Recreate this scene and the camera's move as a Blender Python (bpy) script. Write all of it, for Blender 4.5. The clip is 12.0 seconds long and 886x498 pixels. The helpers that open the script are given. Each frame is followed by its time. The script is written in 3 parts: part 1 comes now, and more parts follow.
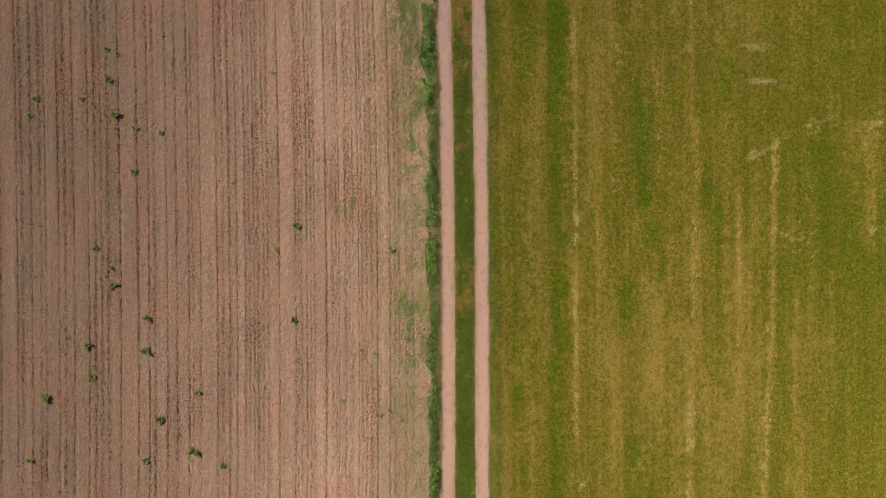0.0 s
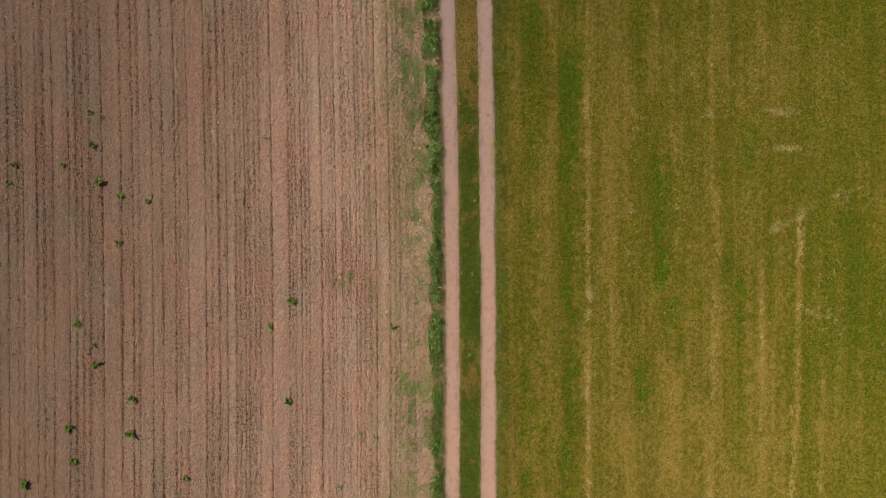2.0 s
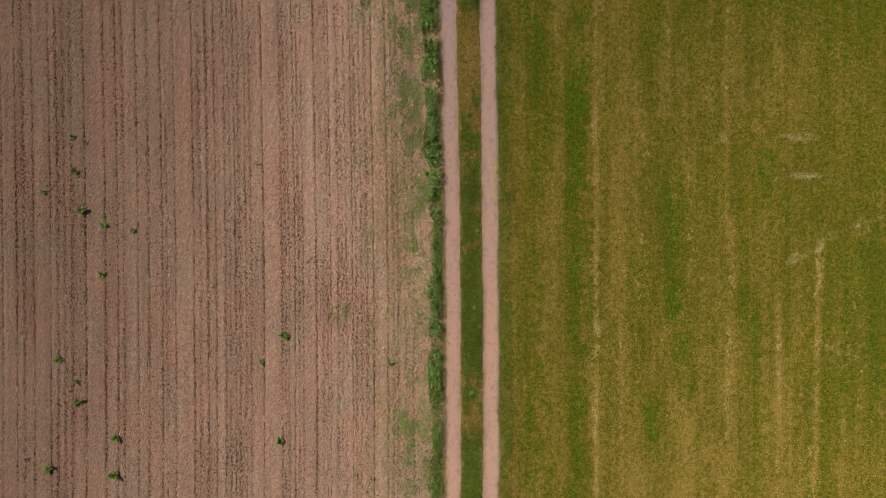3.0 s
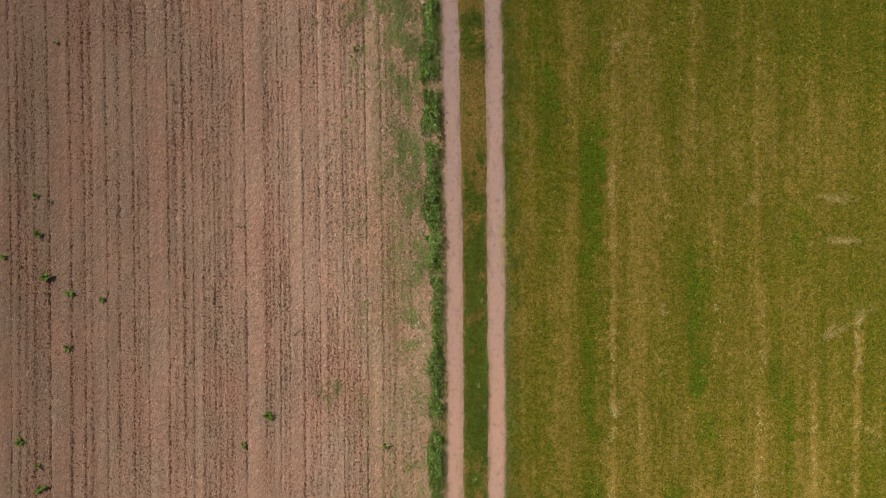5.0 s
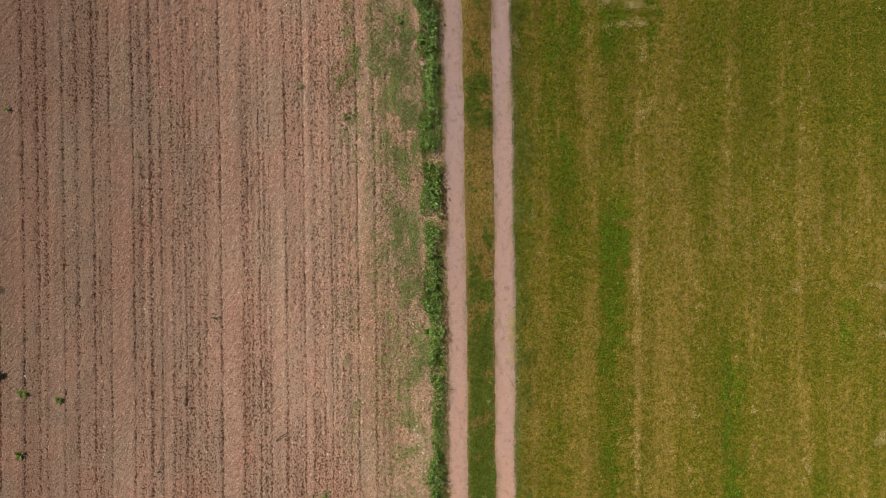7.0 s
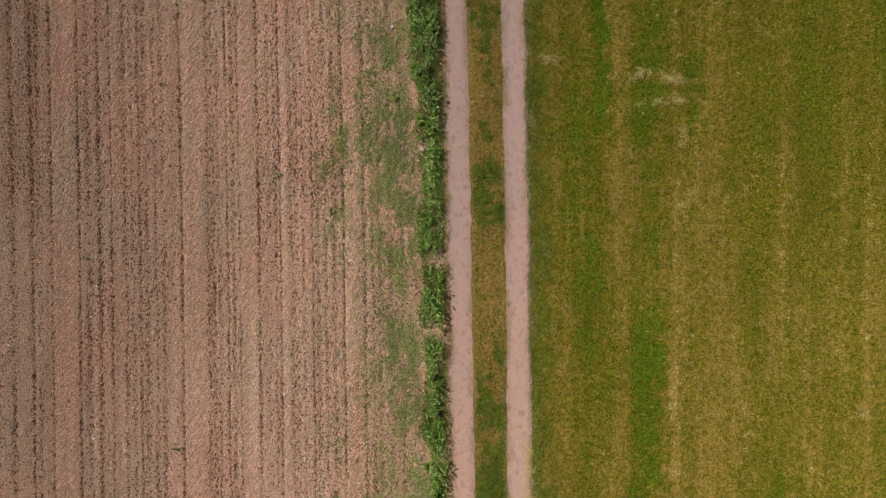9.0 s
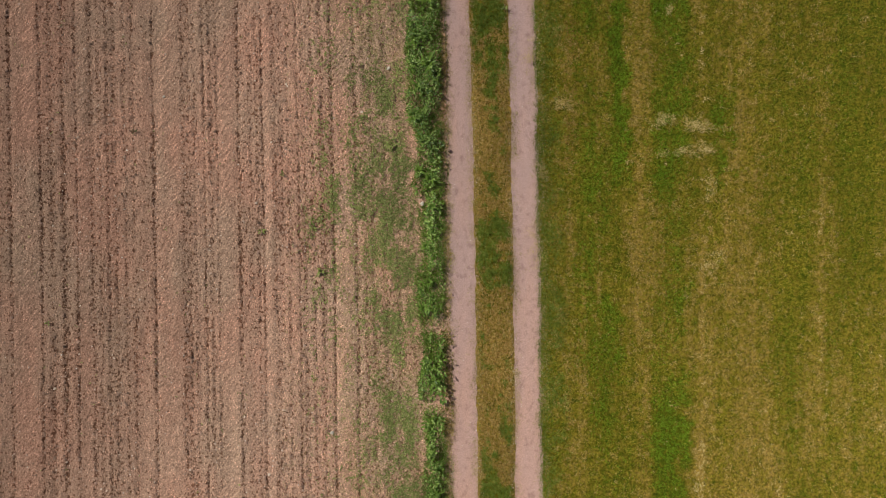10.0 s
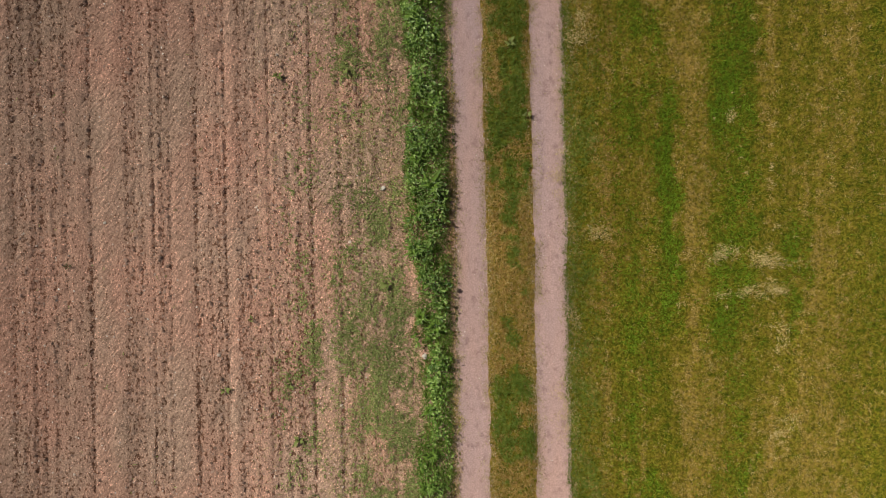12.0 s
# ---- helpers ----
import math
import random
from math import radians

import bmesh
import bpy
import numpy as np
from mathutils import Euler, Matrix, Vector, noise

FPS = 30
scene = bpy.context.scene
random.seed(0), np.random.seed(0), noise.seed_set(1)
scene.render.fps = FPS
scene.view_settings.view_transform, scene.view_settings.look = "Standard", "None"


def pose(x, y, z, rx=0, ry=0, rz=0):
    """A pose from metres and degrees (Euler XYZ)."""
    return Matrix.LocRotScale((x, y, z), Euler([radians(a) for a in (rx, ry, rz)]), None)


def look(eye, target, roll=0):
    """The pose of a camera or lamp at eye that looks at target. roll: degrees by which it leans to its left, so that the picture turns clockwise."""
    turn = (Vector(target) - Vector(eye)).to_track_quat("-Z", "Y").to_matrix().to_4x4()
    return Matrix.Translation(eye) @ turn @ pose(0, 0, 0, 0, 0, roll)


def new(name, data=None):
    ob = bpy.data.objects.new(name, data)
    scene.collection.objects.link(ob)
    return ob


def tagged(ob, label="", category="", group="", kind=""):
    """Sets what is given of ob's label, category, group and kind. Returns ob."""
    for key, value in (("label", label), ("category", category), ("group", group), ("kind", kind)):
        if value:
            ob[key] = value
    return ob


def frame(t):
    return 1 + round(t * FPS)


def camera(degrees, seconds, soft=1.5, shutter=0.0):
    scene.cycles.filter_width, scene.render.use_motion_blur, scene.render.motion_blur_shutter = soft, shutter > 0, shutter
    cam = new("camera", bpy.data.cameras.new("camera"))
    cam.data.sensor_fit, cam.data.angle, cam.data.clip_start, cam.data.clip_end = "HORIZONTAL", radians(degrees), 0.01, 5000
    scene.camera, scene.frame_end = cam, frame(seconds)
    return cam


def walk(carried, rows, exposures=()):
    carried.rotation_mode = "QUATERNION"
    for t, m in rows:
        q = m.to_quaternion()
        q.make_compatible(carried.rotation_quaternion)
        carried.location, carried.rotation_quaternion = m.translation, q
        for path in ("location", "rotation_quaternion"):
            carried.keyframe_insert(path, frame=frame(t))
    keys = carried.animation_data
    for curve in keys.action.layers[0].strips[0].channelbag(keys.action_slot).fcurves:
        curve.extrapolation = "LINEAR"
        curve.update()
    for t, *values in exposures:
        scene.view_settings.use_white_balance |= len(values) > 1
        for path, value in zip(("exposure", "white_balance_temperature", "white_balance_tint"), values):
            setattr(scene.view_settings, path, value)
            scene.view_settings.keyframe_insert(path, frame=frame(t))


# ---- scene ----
cam = camera(75.3, 12.0, soft=0.8)
# seconds, place in metres, turn in degrees (a camera that looks straight down has no turn)
PATH = [
    (0.0, -0.170, 4.050, 29.030, -0.131, -0.156, -0.380),
    (0.5, -0.223, 5.145, 28.765, -0.106, -0.166, -0.329),
    (1.0, -0.283, 6.085, 28.484, -0.081, -0.176, -0.279),
    (1.5, -0.346, 6.889, 27.933, -0.057, -0.186, -0.231),
    (2.0, -0.367, 7.637, 27.281, -0.032, -0.196, -0.183),
    (2.5, -0.383, 8.353, 26.616, -0.009, -0.206, -0.138),
    (3.0, -0.396, 9.067, 25.941, 0.015, -0.216, -0.095),
    (5.0, -0.458, 11.961, 23.530, 0.099, -0.261, 0.023),
    (5.5, -0.467, 12.756, 22.888, 0.117, -0.269, 0.043),
    (6.0, -0.483, 13.602, 22.210, 0.135, -0.276, 0.062),
    (6.5, -0.508, 14.468, 21.530, 0.152, -0.281, 0.079),
    (7.0, -0.535, 15.342, 20.815, 0.167, -0.286, 0.095),
    (9.0, -0.615, 18.966, 17.635, 0.203, -0.273, 0.118),
    (9.5, -0.639, 19.868, 16.776, 0.207, -0.268, 0.139),
    (10.0, -0.657, 20.766, 15.944, 0.211, -0.262, 0.162),
    (10.5, -0.702, 21.620, 15.071, 0.215, -0.257, 0.188),
    (11.0, -0.733, 22.463, 14.269, 0.218, -0.252, 0.214),
    (11.5, -0.771, 23.367, 13.553, 0.222, -0.247, 0.242),
    (12.0, -0.818, 24.430, 12.883, 0.225, -0.242, 0.270),
]
walk(cam, [(t, pose(x, y, z, rx, ry, rz)) for t, x, y, z, rx, ry, rz in PATH],
     [(0, 0.02, 6600, 5.5), (1.0, -0.07, 6600, 5.5), (3.0, -0.22, 6560, 6), (5.5, -0.18, 6540, 6.5), (7.0, -0.14, 6530, 7), (12.0, -0.15, 6500, 9)])

# ---- light ----
SUN_HEIGHT = radians(46)
SUN_SIDE = Vector((-0.84, 0.54, 0)).normalized()
world = bpy.data.worlds.new("sky")
scene.world = world
world.use_nodes = True
sky = world.node_tree.nodes.new("ShaderNodeTexSky")
sky.sky_type, sky.sun_disc = "NISHITA", False
sky.air_density, sky.dust_density, sky.ozone_density = 0.7, 4.0, 0.6
sky.sun_elevation, sky.sun_rotation = SUN_HEIGHT, math.atan2(SUN_SIDE.x, SUN_SIDE.y)
world.node_tree.links.new(sky.outputs[0], world.node_tree.nodes["Background"].inputs[0])
world.node_tree.nodes["Background"].inputs[1].default_value = 0.047
sun = new("sun", bpy.data.lights.new("sun", "SUN"))
sun.data.energy, sun.data.angle, sun.data.color = 4.5, radians(0.6), (1.0, 0.965, 0.86)
sun.matrix_world = look(SUN_SIDE * math.cos(SUN_HEIGHT) * 80 + Vector((0, 0, math.sin(SUN_HEIGHT) * 80)), (0, 0, 0))

# ---- numbers of the place ----
rng = np.random.default_rng(7)
SOUTH, NORTH, WEST, EAST = -12.0, 34.0, -26.0, 25.0
LATTICE = rng.random((256, 256))


def value_noise(x, y):
    """Smooth noise from 0 to 1, one lump a metre."""
    i, j = np.floor(x).astype(int), np.floor(y).astype(int)
    u, v = x - i, y - j
    u, v = u * u * (3 - 2 * u), v * v * (3 - 2 * v)
    a, b = LATTICE[i % 256, j % 256], LATTICE[(i + 1) % 256, j % 256]
    c, e = LATTICE[i % 256, (j + 1) % 256], LATTICE[(i + 1) % 256, (j + 1) % 256]
    return (a * (1 - u) + b * u) * (1 - v) + (c * (1 - u) + e * u) * v


def lumps(x, y, size, along=1.0, octaves=3):
    """Noise of several scales from 0 to 1; along stretches it north and south."""
    total = sum(0.5 ** k * value_noise(x / size * 2 ** k + 17.3 * k, y / (size * along) * 2 ** k + 5.1 * k) for k in range(octaves))
    return total / (2 - 0.5 ** (octaves - 1))


def left_rut(y):
    return 0.1445 + 0.00223 * y - 0.000653 * y ** 2 + 0.0000031 * y ** 3


def right_rut(y):
    return 1.8754 + 0.00156 * y - 0.000273 * y ** 2 - 0.0000058 * y ** 3


def ragged(y, seed):
    return (lumps(y * 0 + seed, y, 0.9, 1, 2) - 0.5) * 0.07 + (lumps(y * 0 + seed * 2, y, 0.17, 1, 3) - 0.5) * 0.08


def edges(y):
    """The four edges of the two wheel tracks, from west to east."""
    return (left_rut(y) - 0.36 + ragged(y, 3.3), left_rut(y) + 0.355 + ragged(y, 9.1), right_rut(y) - 0.375 + ragged(y, 21.7), right_rut(y) + 0.375 + ragged(y, 33.2))


def verge_edge(y):
    """Where the green verge begins on the side of the field."""
    return left_rut(y) - 0.36 - np.interp(y, [-12, 11, 17, 21, 25, 34], [0.6, 0.64, 0.85, 0.82, 1.02, 1.05]) + (lumps(y * 0 + 51, y, 0.8, 1, 4) - 0.5) * 0.55


# smooth bands left by wheels in the tilled soil: middle, half width
BANDS = [(-24.0, 0.22), (-21.9, 0.25), (-19.85, 0.2), (-18.3, 0.3), (-15.95, 0.36), (-14.3, 0.24), (-11.95, 0.36), (-10.3, 0.18), (-8.0, 0.32), (-6.35, 0.24), (-5.2, 0.1), (-3.1, 0.26)]
# drilled rows: place across the field, half width, depth; the narrow ones are clean furrows, the wide ones broken soil
ROWS = [
    (-25.4, 0.03, 0.8), (-25.0, 0.06, 0.6), (-24.5, 0.03, 0.9), (-23.6, 0.03, 0.8), (-23.2, 0.06, 0.7), (-22.8, 0.06, 0.6), (-22.4, 0.03, 0.9), (-21.55, 0.03, 0.8), (-21.3, 0.06, 0.7), (-20.83, 0.03, 0.9),
    (-20.38, 0.06, 0.7), (-20.1, 0.03, 0.6), (-19.47, 0.03, 0.9), (-19.13, 0.06, 0.8), (-18.7, 0.03, 0.8), (-17.95, 0.03, 0.9), (-17.62, 0.06, 0.8), (-17.3, 0.05, 0.6), (-16.97, 0.06, 0.7), (-16.36, 0.03, 1.0),
    (-15.48, 0.035, 1.0), (-14.92, 0.03, 0.9), (-14.64, 0.05, 0.7), (-14.03, 0.03, 0.9), (-13.52, 0.05, 0.8), (-12.92, 0.035, 1.0), (-12.72, 0.05, 0.5), (-12.32, 0.03, 0.9), (-11.49, 0.03, 0.9), (-11.2, 0.06, 0.6),
    (-10.86, 0.05, 0.9), (-10.49, 0.03, 0.9), (-10.09, 0.06, 0.8), (-9.85, 0.05, 0.5), (-9.62, 0.04, 0.8), (-9.42, 0.06, 0.7), (-9.15, 0.04, 0.6), (-8.92, 0.05, 0.6), (-8.35, 0.035, 1.0), (-7.53, 0.05, 0.8), (-7.38, 0.05, 0.7),
    (-7.21, 0.04, 0.5), (-6.95, 0.03, 0.9), (-6.76, 0.05, 0.7), (-6.58, 0.03, 0.9), (-5.99, 0.04, 1.0), (-5.66, 0.06, 0.4), (-5.47, 0.05, 0.5), (-5.33, 0.03, 0.9), (-5.0, 0.06, 0.7), (-4.82, 0.06, 0.6), (-4.63, 0.04, 0.6),
    (-4.35, 0.03, 0.8), (-4.19, 0.06, 0.6), (-3.95, 0.05, 0.6), (-3.7, 0.06, 0.6), (-3.4, 0.03, 1.0), (-2.77, 0.04, 0.8), (-2.5, 0.06, 0.5), (-2.3, 0.05, 0.6), (-1.95, 0.06, 0.5), (-1.6, 0.05, 0.5),
]


def row_x(x, y):
    """The place across the drilled rows, which bend with the track."""
    return x - (left_rut(y) - 0.1445)


def band(x, y):
    """1 on a smooth wheel band, 0 between the bands."""
    s, full = row_x(x, y), 0
    for middle, half in BANDS:
        full = np.maximum(full, np.clip((half - np.abs(s - middle)) / 0.10 + 0.5, 0, 1))
    return full


def rows_between(x, y, widen=1.0):
    """Depth of the drilled rows, 0 to 1."""
    s = row_x(x, y) + (lumps(x * 2.3, y, 0.5, 1, 2) - 0.5) * 0.03
    middles, halves, powers = np.array(ROWS).T
    at = np.clip(np.searchsorted(middles, s), 1, len(middles) - 1)
    at = np.where(s - middles[at - 1] < middles[at] - s, at - 1, at)
    broken = np.clip(0.25 + 1.5 * lumps(x * 3 + 23, y, 0.45, 1.0, 3), 0.3, 1)
    return powers[at] * broken * np.exp(-((s - middles[at]) / (halves[at] * widen)) ** 2)


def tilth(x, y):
    """How much the soil is turned up: 0 on the smooth bands, 1 in the drilled rows. Also guides their painted shade."""
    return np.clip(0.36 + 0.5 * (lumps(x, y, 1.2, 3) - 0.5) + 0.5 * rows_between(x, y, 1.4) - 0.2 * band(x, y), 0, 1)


def soil_paleness(x, y):
    """Soil is paler towards the track and darker further into the field, 0 to 1."""
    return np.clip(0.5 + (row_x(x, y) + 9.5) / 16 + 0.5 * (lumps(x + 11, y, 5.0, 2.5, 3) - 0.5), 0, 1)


# weedy patches at the field's edge: middle x, y, reach x, y, thickness
WEEDY = [
    (-3.7, 23.2, 0.28, 1.1, 0.9), (-2.45, 24.6, 0.7, 0.9, 0.8), (-2.3, 21.6, 0.7, 1.3, 1.0), (-3.0, 21.8, 0.25, 0.8, 0.7), (-4.1, 21.0, 0.3, 0.7, 0.6),
    (-3.7, 19.8, 0.35, 0.9, 0.7), (-1.9, 19.5, 0.6, 1.3, 0.9), (-2.5, 29.6, 0.7, 1.1, 0.5), (-3.0, 28.5, 0.35, 0.5, 0.6), (-1.8, 15.3, 0.5, 1.8, 1.6),
    (-1.7, 13.0, 0.5, 0.9, 0.7), (-1.2, 11.7, 0.3, 0.8, 0.7), (-1.5, 8.9, 0.35, 0.9, 0.9), (-2.7, 4.0, 0.25, 0.6, 0.7), (-1.5, 2.5, 0.4, 0.5, 0.6),
    (-2.1, 23.0, 0.6, 0.8, 0.8), (-1.75, 0.5, 0.55, 1.7, 1.7), (-4.8, 6.05, 0.55, 0.5, 0.6), (-1.9, -4.4, 0.6, 0.9, 0.5),
]


def weedy(x, y):
    """How thick small weeds stand, 0 to about 1."""
    thick = 0.16 * np.clip((x + 4.6) / 1.2, 0, 1) * np.clip(0.55 + (y - 9) / 12, 0.35, 1) + 0.10 * np.clip((x + 2.6) / 0.8, 0, 1)
    for px, py, rx, ry, power in WEEDY:
        thick = thick + 0.7 * power * np.exp(-((x - px) / rx) ** 2 - ((y - py) / ry) ** 2)
    bare = np.maximum(np.exp(-((row_x(x, y) + 3.1) / 0.2) ** 2), np.exp(-((x + 2.3) / 0.9) ** 2 - ((y - 26.8) / 1.0) ** 2))
    return thick * np.clip(0.1 + 4.0 * (lumps(x, y, 0.36, 1.5) - 0.40), 0.04, 2) * (1 - 0.8 * bare)


# dry stripes in the mown meadow: x at y = 0, drift, half width, from y, to y, strength
STRIPES = [
    (6.62, 0.0, 0.14, -7, 17, 0.85), (6.66, 0.0, 0.13, 16, 31, 0.42), (12.55, 0.025, 0.18, -11, 11, 0.7), (12.35, 0.012, 0.15, 10, 31, 0.3), (16.45, 0.035, 0.17, -11, 10.5, 0.85), (14.9, 0.0, 0.13, -4, 8.3, 0.55),
    (7.75, 0.0, 0.11, -2, 6.5, 0.45), (17.75, 0.02, 0.2, -6, 3, 0.45), (10.9, 0.0, 0.13, 5, 14, 0.4), (8.8, 0.0, 0.3, 5, 16, 0.3), (18.6, 0.0, 0.25, -1, 9, 0.3), (10.0, 0.0, 0.14, 14, 24, 0.3),
]
DRY_BANDS = [
    (4.85, 0.0, 0.36, -5, 31, 0.25), (4.98, 0.0, 0.32, 18, 31, 0.5), (10.7, 0.02, 0.55, -7, 3, 0.45), (12.2, 0.0, 0.6, -7, 1, 0.45), (3.1, 0.0, 0.4, -7, 4, 0.5), (2.85, 0.0, 0.28, 17, 30, 0.25),
    (14.3, 0.0, 0.9, -6, 3, 0.35), (17.8, 0.0, 0.7, -11, -4, 0.55), (8.6, 0.0, 0.6, -10, 1, 0.3), (21.6, 0.0, 0.6, 3.5, 11, 0.4), (7.9, 0.0, 0.5, 17, 25, 0.2), (7.5, 0.0, 0.55, 3, 15, 0.22), (3.6, 0.0, 0.5, 4, 14, 0.35),
]
LUSH = [
    (5.85, 0.0, 0.42, -11, 17, 0.6), (10.25, 0.0, 0.3, 5.5, 13, 1.2), (14.5, 0.0, 0.28, 10.8, 14.5, 0.7), (13.3, 0.0, 0.5, 5, 8, 0.5), (9.3, 0.0, 0.4, -1.5, 3, 0.6),
    (9.7, 0.0, 0.6, -11, -5, 0.6), (4.4, 0.0, 0.19, 22.4, 28.5, 1.5), (7.3, 0.0, 0.26, 22.2, 25.6, 1.0), (5.95, 0.0, 0.4, 26.5, 29.5, 0.5), (4.2, 0.0, 0.3, 10, 20, 0.4), (19.5, 0.0, 1.5, 0, 10, 0.2), (3.9, 0.0, 0.55, -9, 10, 0.45), (3.75, 0.0, 0.42, 17, 31, 0.35), (5.95, 0.0, 0.5, 14, 31, 0.4), (10.7, 0.0, 0.5, -2, 6, 0.35), (14.0, 0.0, 0.4, -4, 8, 0.3),
]


def stripe_sum(x, y, stripes, lump):
    total = 0
    for x0, drift, half, ya, yb, power in stripes:
        inside = np.clip((y - ya) / 1.2, 0, 1) * np.clip((yb - y) / 1.2, 0, 1)
        total = total + power * inside * np.exp(-((x - x0 - drift * y + (lump - 0.5) * (0.2 + 1.2 * half)) / half) ** 2)
    return total


def meadow_state(x, y):
    """How dry and how lush the meadow is at a place, each 0 to 1."""
    lump = np.clip(0.5 + 1.9 * (lumps(x, y, 0.6, 1.9, 4) - 0.5), 0, 1)
    wide = lumps(x + 40, y, 1.2, 7.5, 4)
    swath = lumps(x + 83, y, 0.34, 16.0, 3)
    fine = lumps(x + 9, y, 0.22, 1.3, 3)
    mottle = lumps(x + 57, y, 0.8, 1.4, 4)
    # less dry beyond x = 7 in the north: dull grass and painted vignetting
    dry = (0.44 - 0.16 * np.clip((x - 13) / 5, 0, 1) - 0.18 * np.clip((x - 7) / 2, 0, 1) * np.clip((y - 17) / 4, 0, 1) + 0.48 * (wide - 0.5) + 0.5 * (swath - 0.5) + 0.2 * (mottle - 0.5) + 0.06 * np.sin(2 * np.pi * (x + 0.25 * wide) / 0.37) + 0.4 * (fine - 0.5)
           + 0.12 * np.clip((6 - y) / 8, 0, 1) + 0.5 * stripe_sum(x, y, STRIPES, fine) * (0.15 + 1.5 * lump) + 0.55 * stripe_sum(x, y, DRY_BANDS, lump) * (0.3 + 1.0 * lump))
    green = stripe_sum(x, y, LUSH, fine * 1.6) * (0.15 + 1.5 * lump) + 0.4 * (lumps(x + 70, y, 1.2, 5.0, 3) - 0.58)
    return np.clip(dry - 0.75 * np.clip(green, 0, 1), 0, 1), np.clip(1.3 * green, 0, 1)


def by_tufts(x, y):
    """A chance from 0 to 1 that neighbouring blades share."""
    tuft = 0.5 + 1.7 * (value_noise(x / 0.14, y / 0.15) * 0.6 + value_noise(x / 0.045 + 7, y / 0.05) * 0.4 - 0.5)
    return np.clip(0.72 * tuft + 0.28 * rng.random(len(x)), 0, 1)


def strip_dry(y):
    """How dry the grass between the wheel tracks is, 0 to 1."""
    return np.interp(y, [-12, -6, -1.5, 0, 1.5, 3, 5, 9, 12, 14, 15.2, 17, 18.4, 19.3, 21.2, 22.2, 24.5, 25.4, 26.8, 28, 29.5, 34],
                     [0.15, 0.1, 0.2, 0.1, 0.55, 0.5, 0.08, 0.22, 0.4, 0.35, 0.8, 0.85, 0.8, 0.5, 0.4, 0.75, 0.85, 0.65, 0.25, 0.5, 0.45, 0.4])


# ---- materials ----
def material(name, rough=0.9, gloss=0.25, rough_diffuse=1.0):
    mat = bpy.data.materials.new(name)
    mat.use_nodes = True
    bsdf = mat.node_tree.nodes["Principled BSDF"]
    bsdf.inputs["Roughness"].default_value = rough
    bsdf.inputs["Specular IOR Level"].default_value = gloss
    if "Diffuse Roughness" in bsdf.inputs:
        bsdf.inputs["Diffuse Roughness"].default_value = rough_diffuse
    return mat, mat.node_tree.nodes, mat.node_tree.links, bsdf


def noise_node(nodes, links, scale, stretch=(1, 1, 1), detail=4.0, roughness=0.6, turn=0):
    place = nodes.new("ShaderNodeNewGeometry")
    mapping, turned = nodes.new("ShaderNodeMapping"), nodes.new("ShaderNodeMapping")
    mapping.inputs["Scale"].default_value, turned.inputs["Rotation"].default_value = stretch, (0, 0, radians(turn))
    tex = nodes.new("ShaderNodeTexNoise")
    tex.inputs["Scale"].default_value, tex.inputs["Detail"].default_value, tex.inputs["Roughness"].default_value = scale, detail, roughness
    links.new(place.outputs["Position"], turned.inputs[0])
    links.new(turned.outputs[0], mapping.inputs[0])
    links.new(mapping.outputs[0], tex.inputs["Vector"])
    return tex.outputs[0]


def ramp(nodes, links, value, stops):
    node = nodes.new("ShaderNodeValToRGB")
    while len(node.color_ramp.elements) < len(stops):
        node.color_ramp.elements.new(0.5)
    for element, (at, colour) in zip(node.color_ramp.elements, stops):
        element.position, element.color = at, (*colour, 1)
    links.new(value, node.inputs[0])
    return node.outputs[0]


def mix(nodes, links, kind, factor, a, b):
    node = nodes.new("ShaderNodeMix")
    node.data_type, node.blend_type = "RGBA", kind
    for socket, value in ((node.inputs[0], factor), (node.inputs[6], a), (node.inputs[7], b)):
        if isinstance(value, (int, float)):
            socket.default_value = value
        elif isinstance(value, tuple):
            socket.default_value = (*value, 1)
        else:
            links.new(value, socket)
    return node.outputs[2]


def bump(nodes, links, bsdf, value, strength, distance):
    node = nodes.new("ShaderNodeBump")
    node.inputs["Strength"].default_value, node.inputs["Distance"].default_value = strength, distance
    links.new(value, node.inputs["Height"])
    links.new(node.outputs[0], bsdf.inputs["Normal"])


def times(nodes, links, kind, a, b):
    node = nodes.new("ShaderNodeMath")
    node.operation = kind
    for socket, value in zip(node.inputs, (a, b)):
        if isinstance(value, (int, float)):
            socket.default_value = value
        else:
            links.new(value, socket)
    return node.outputs[0]


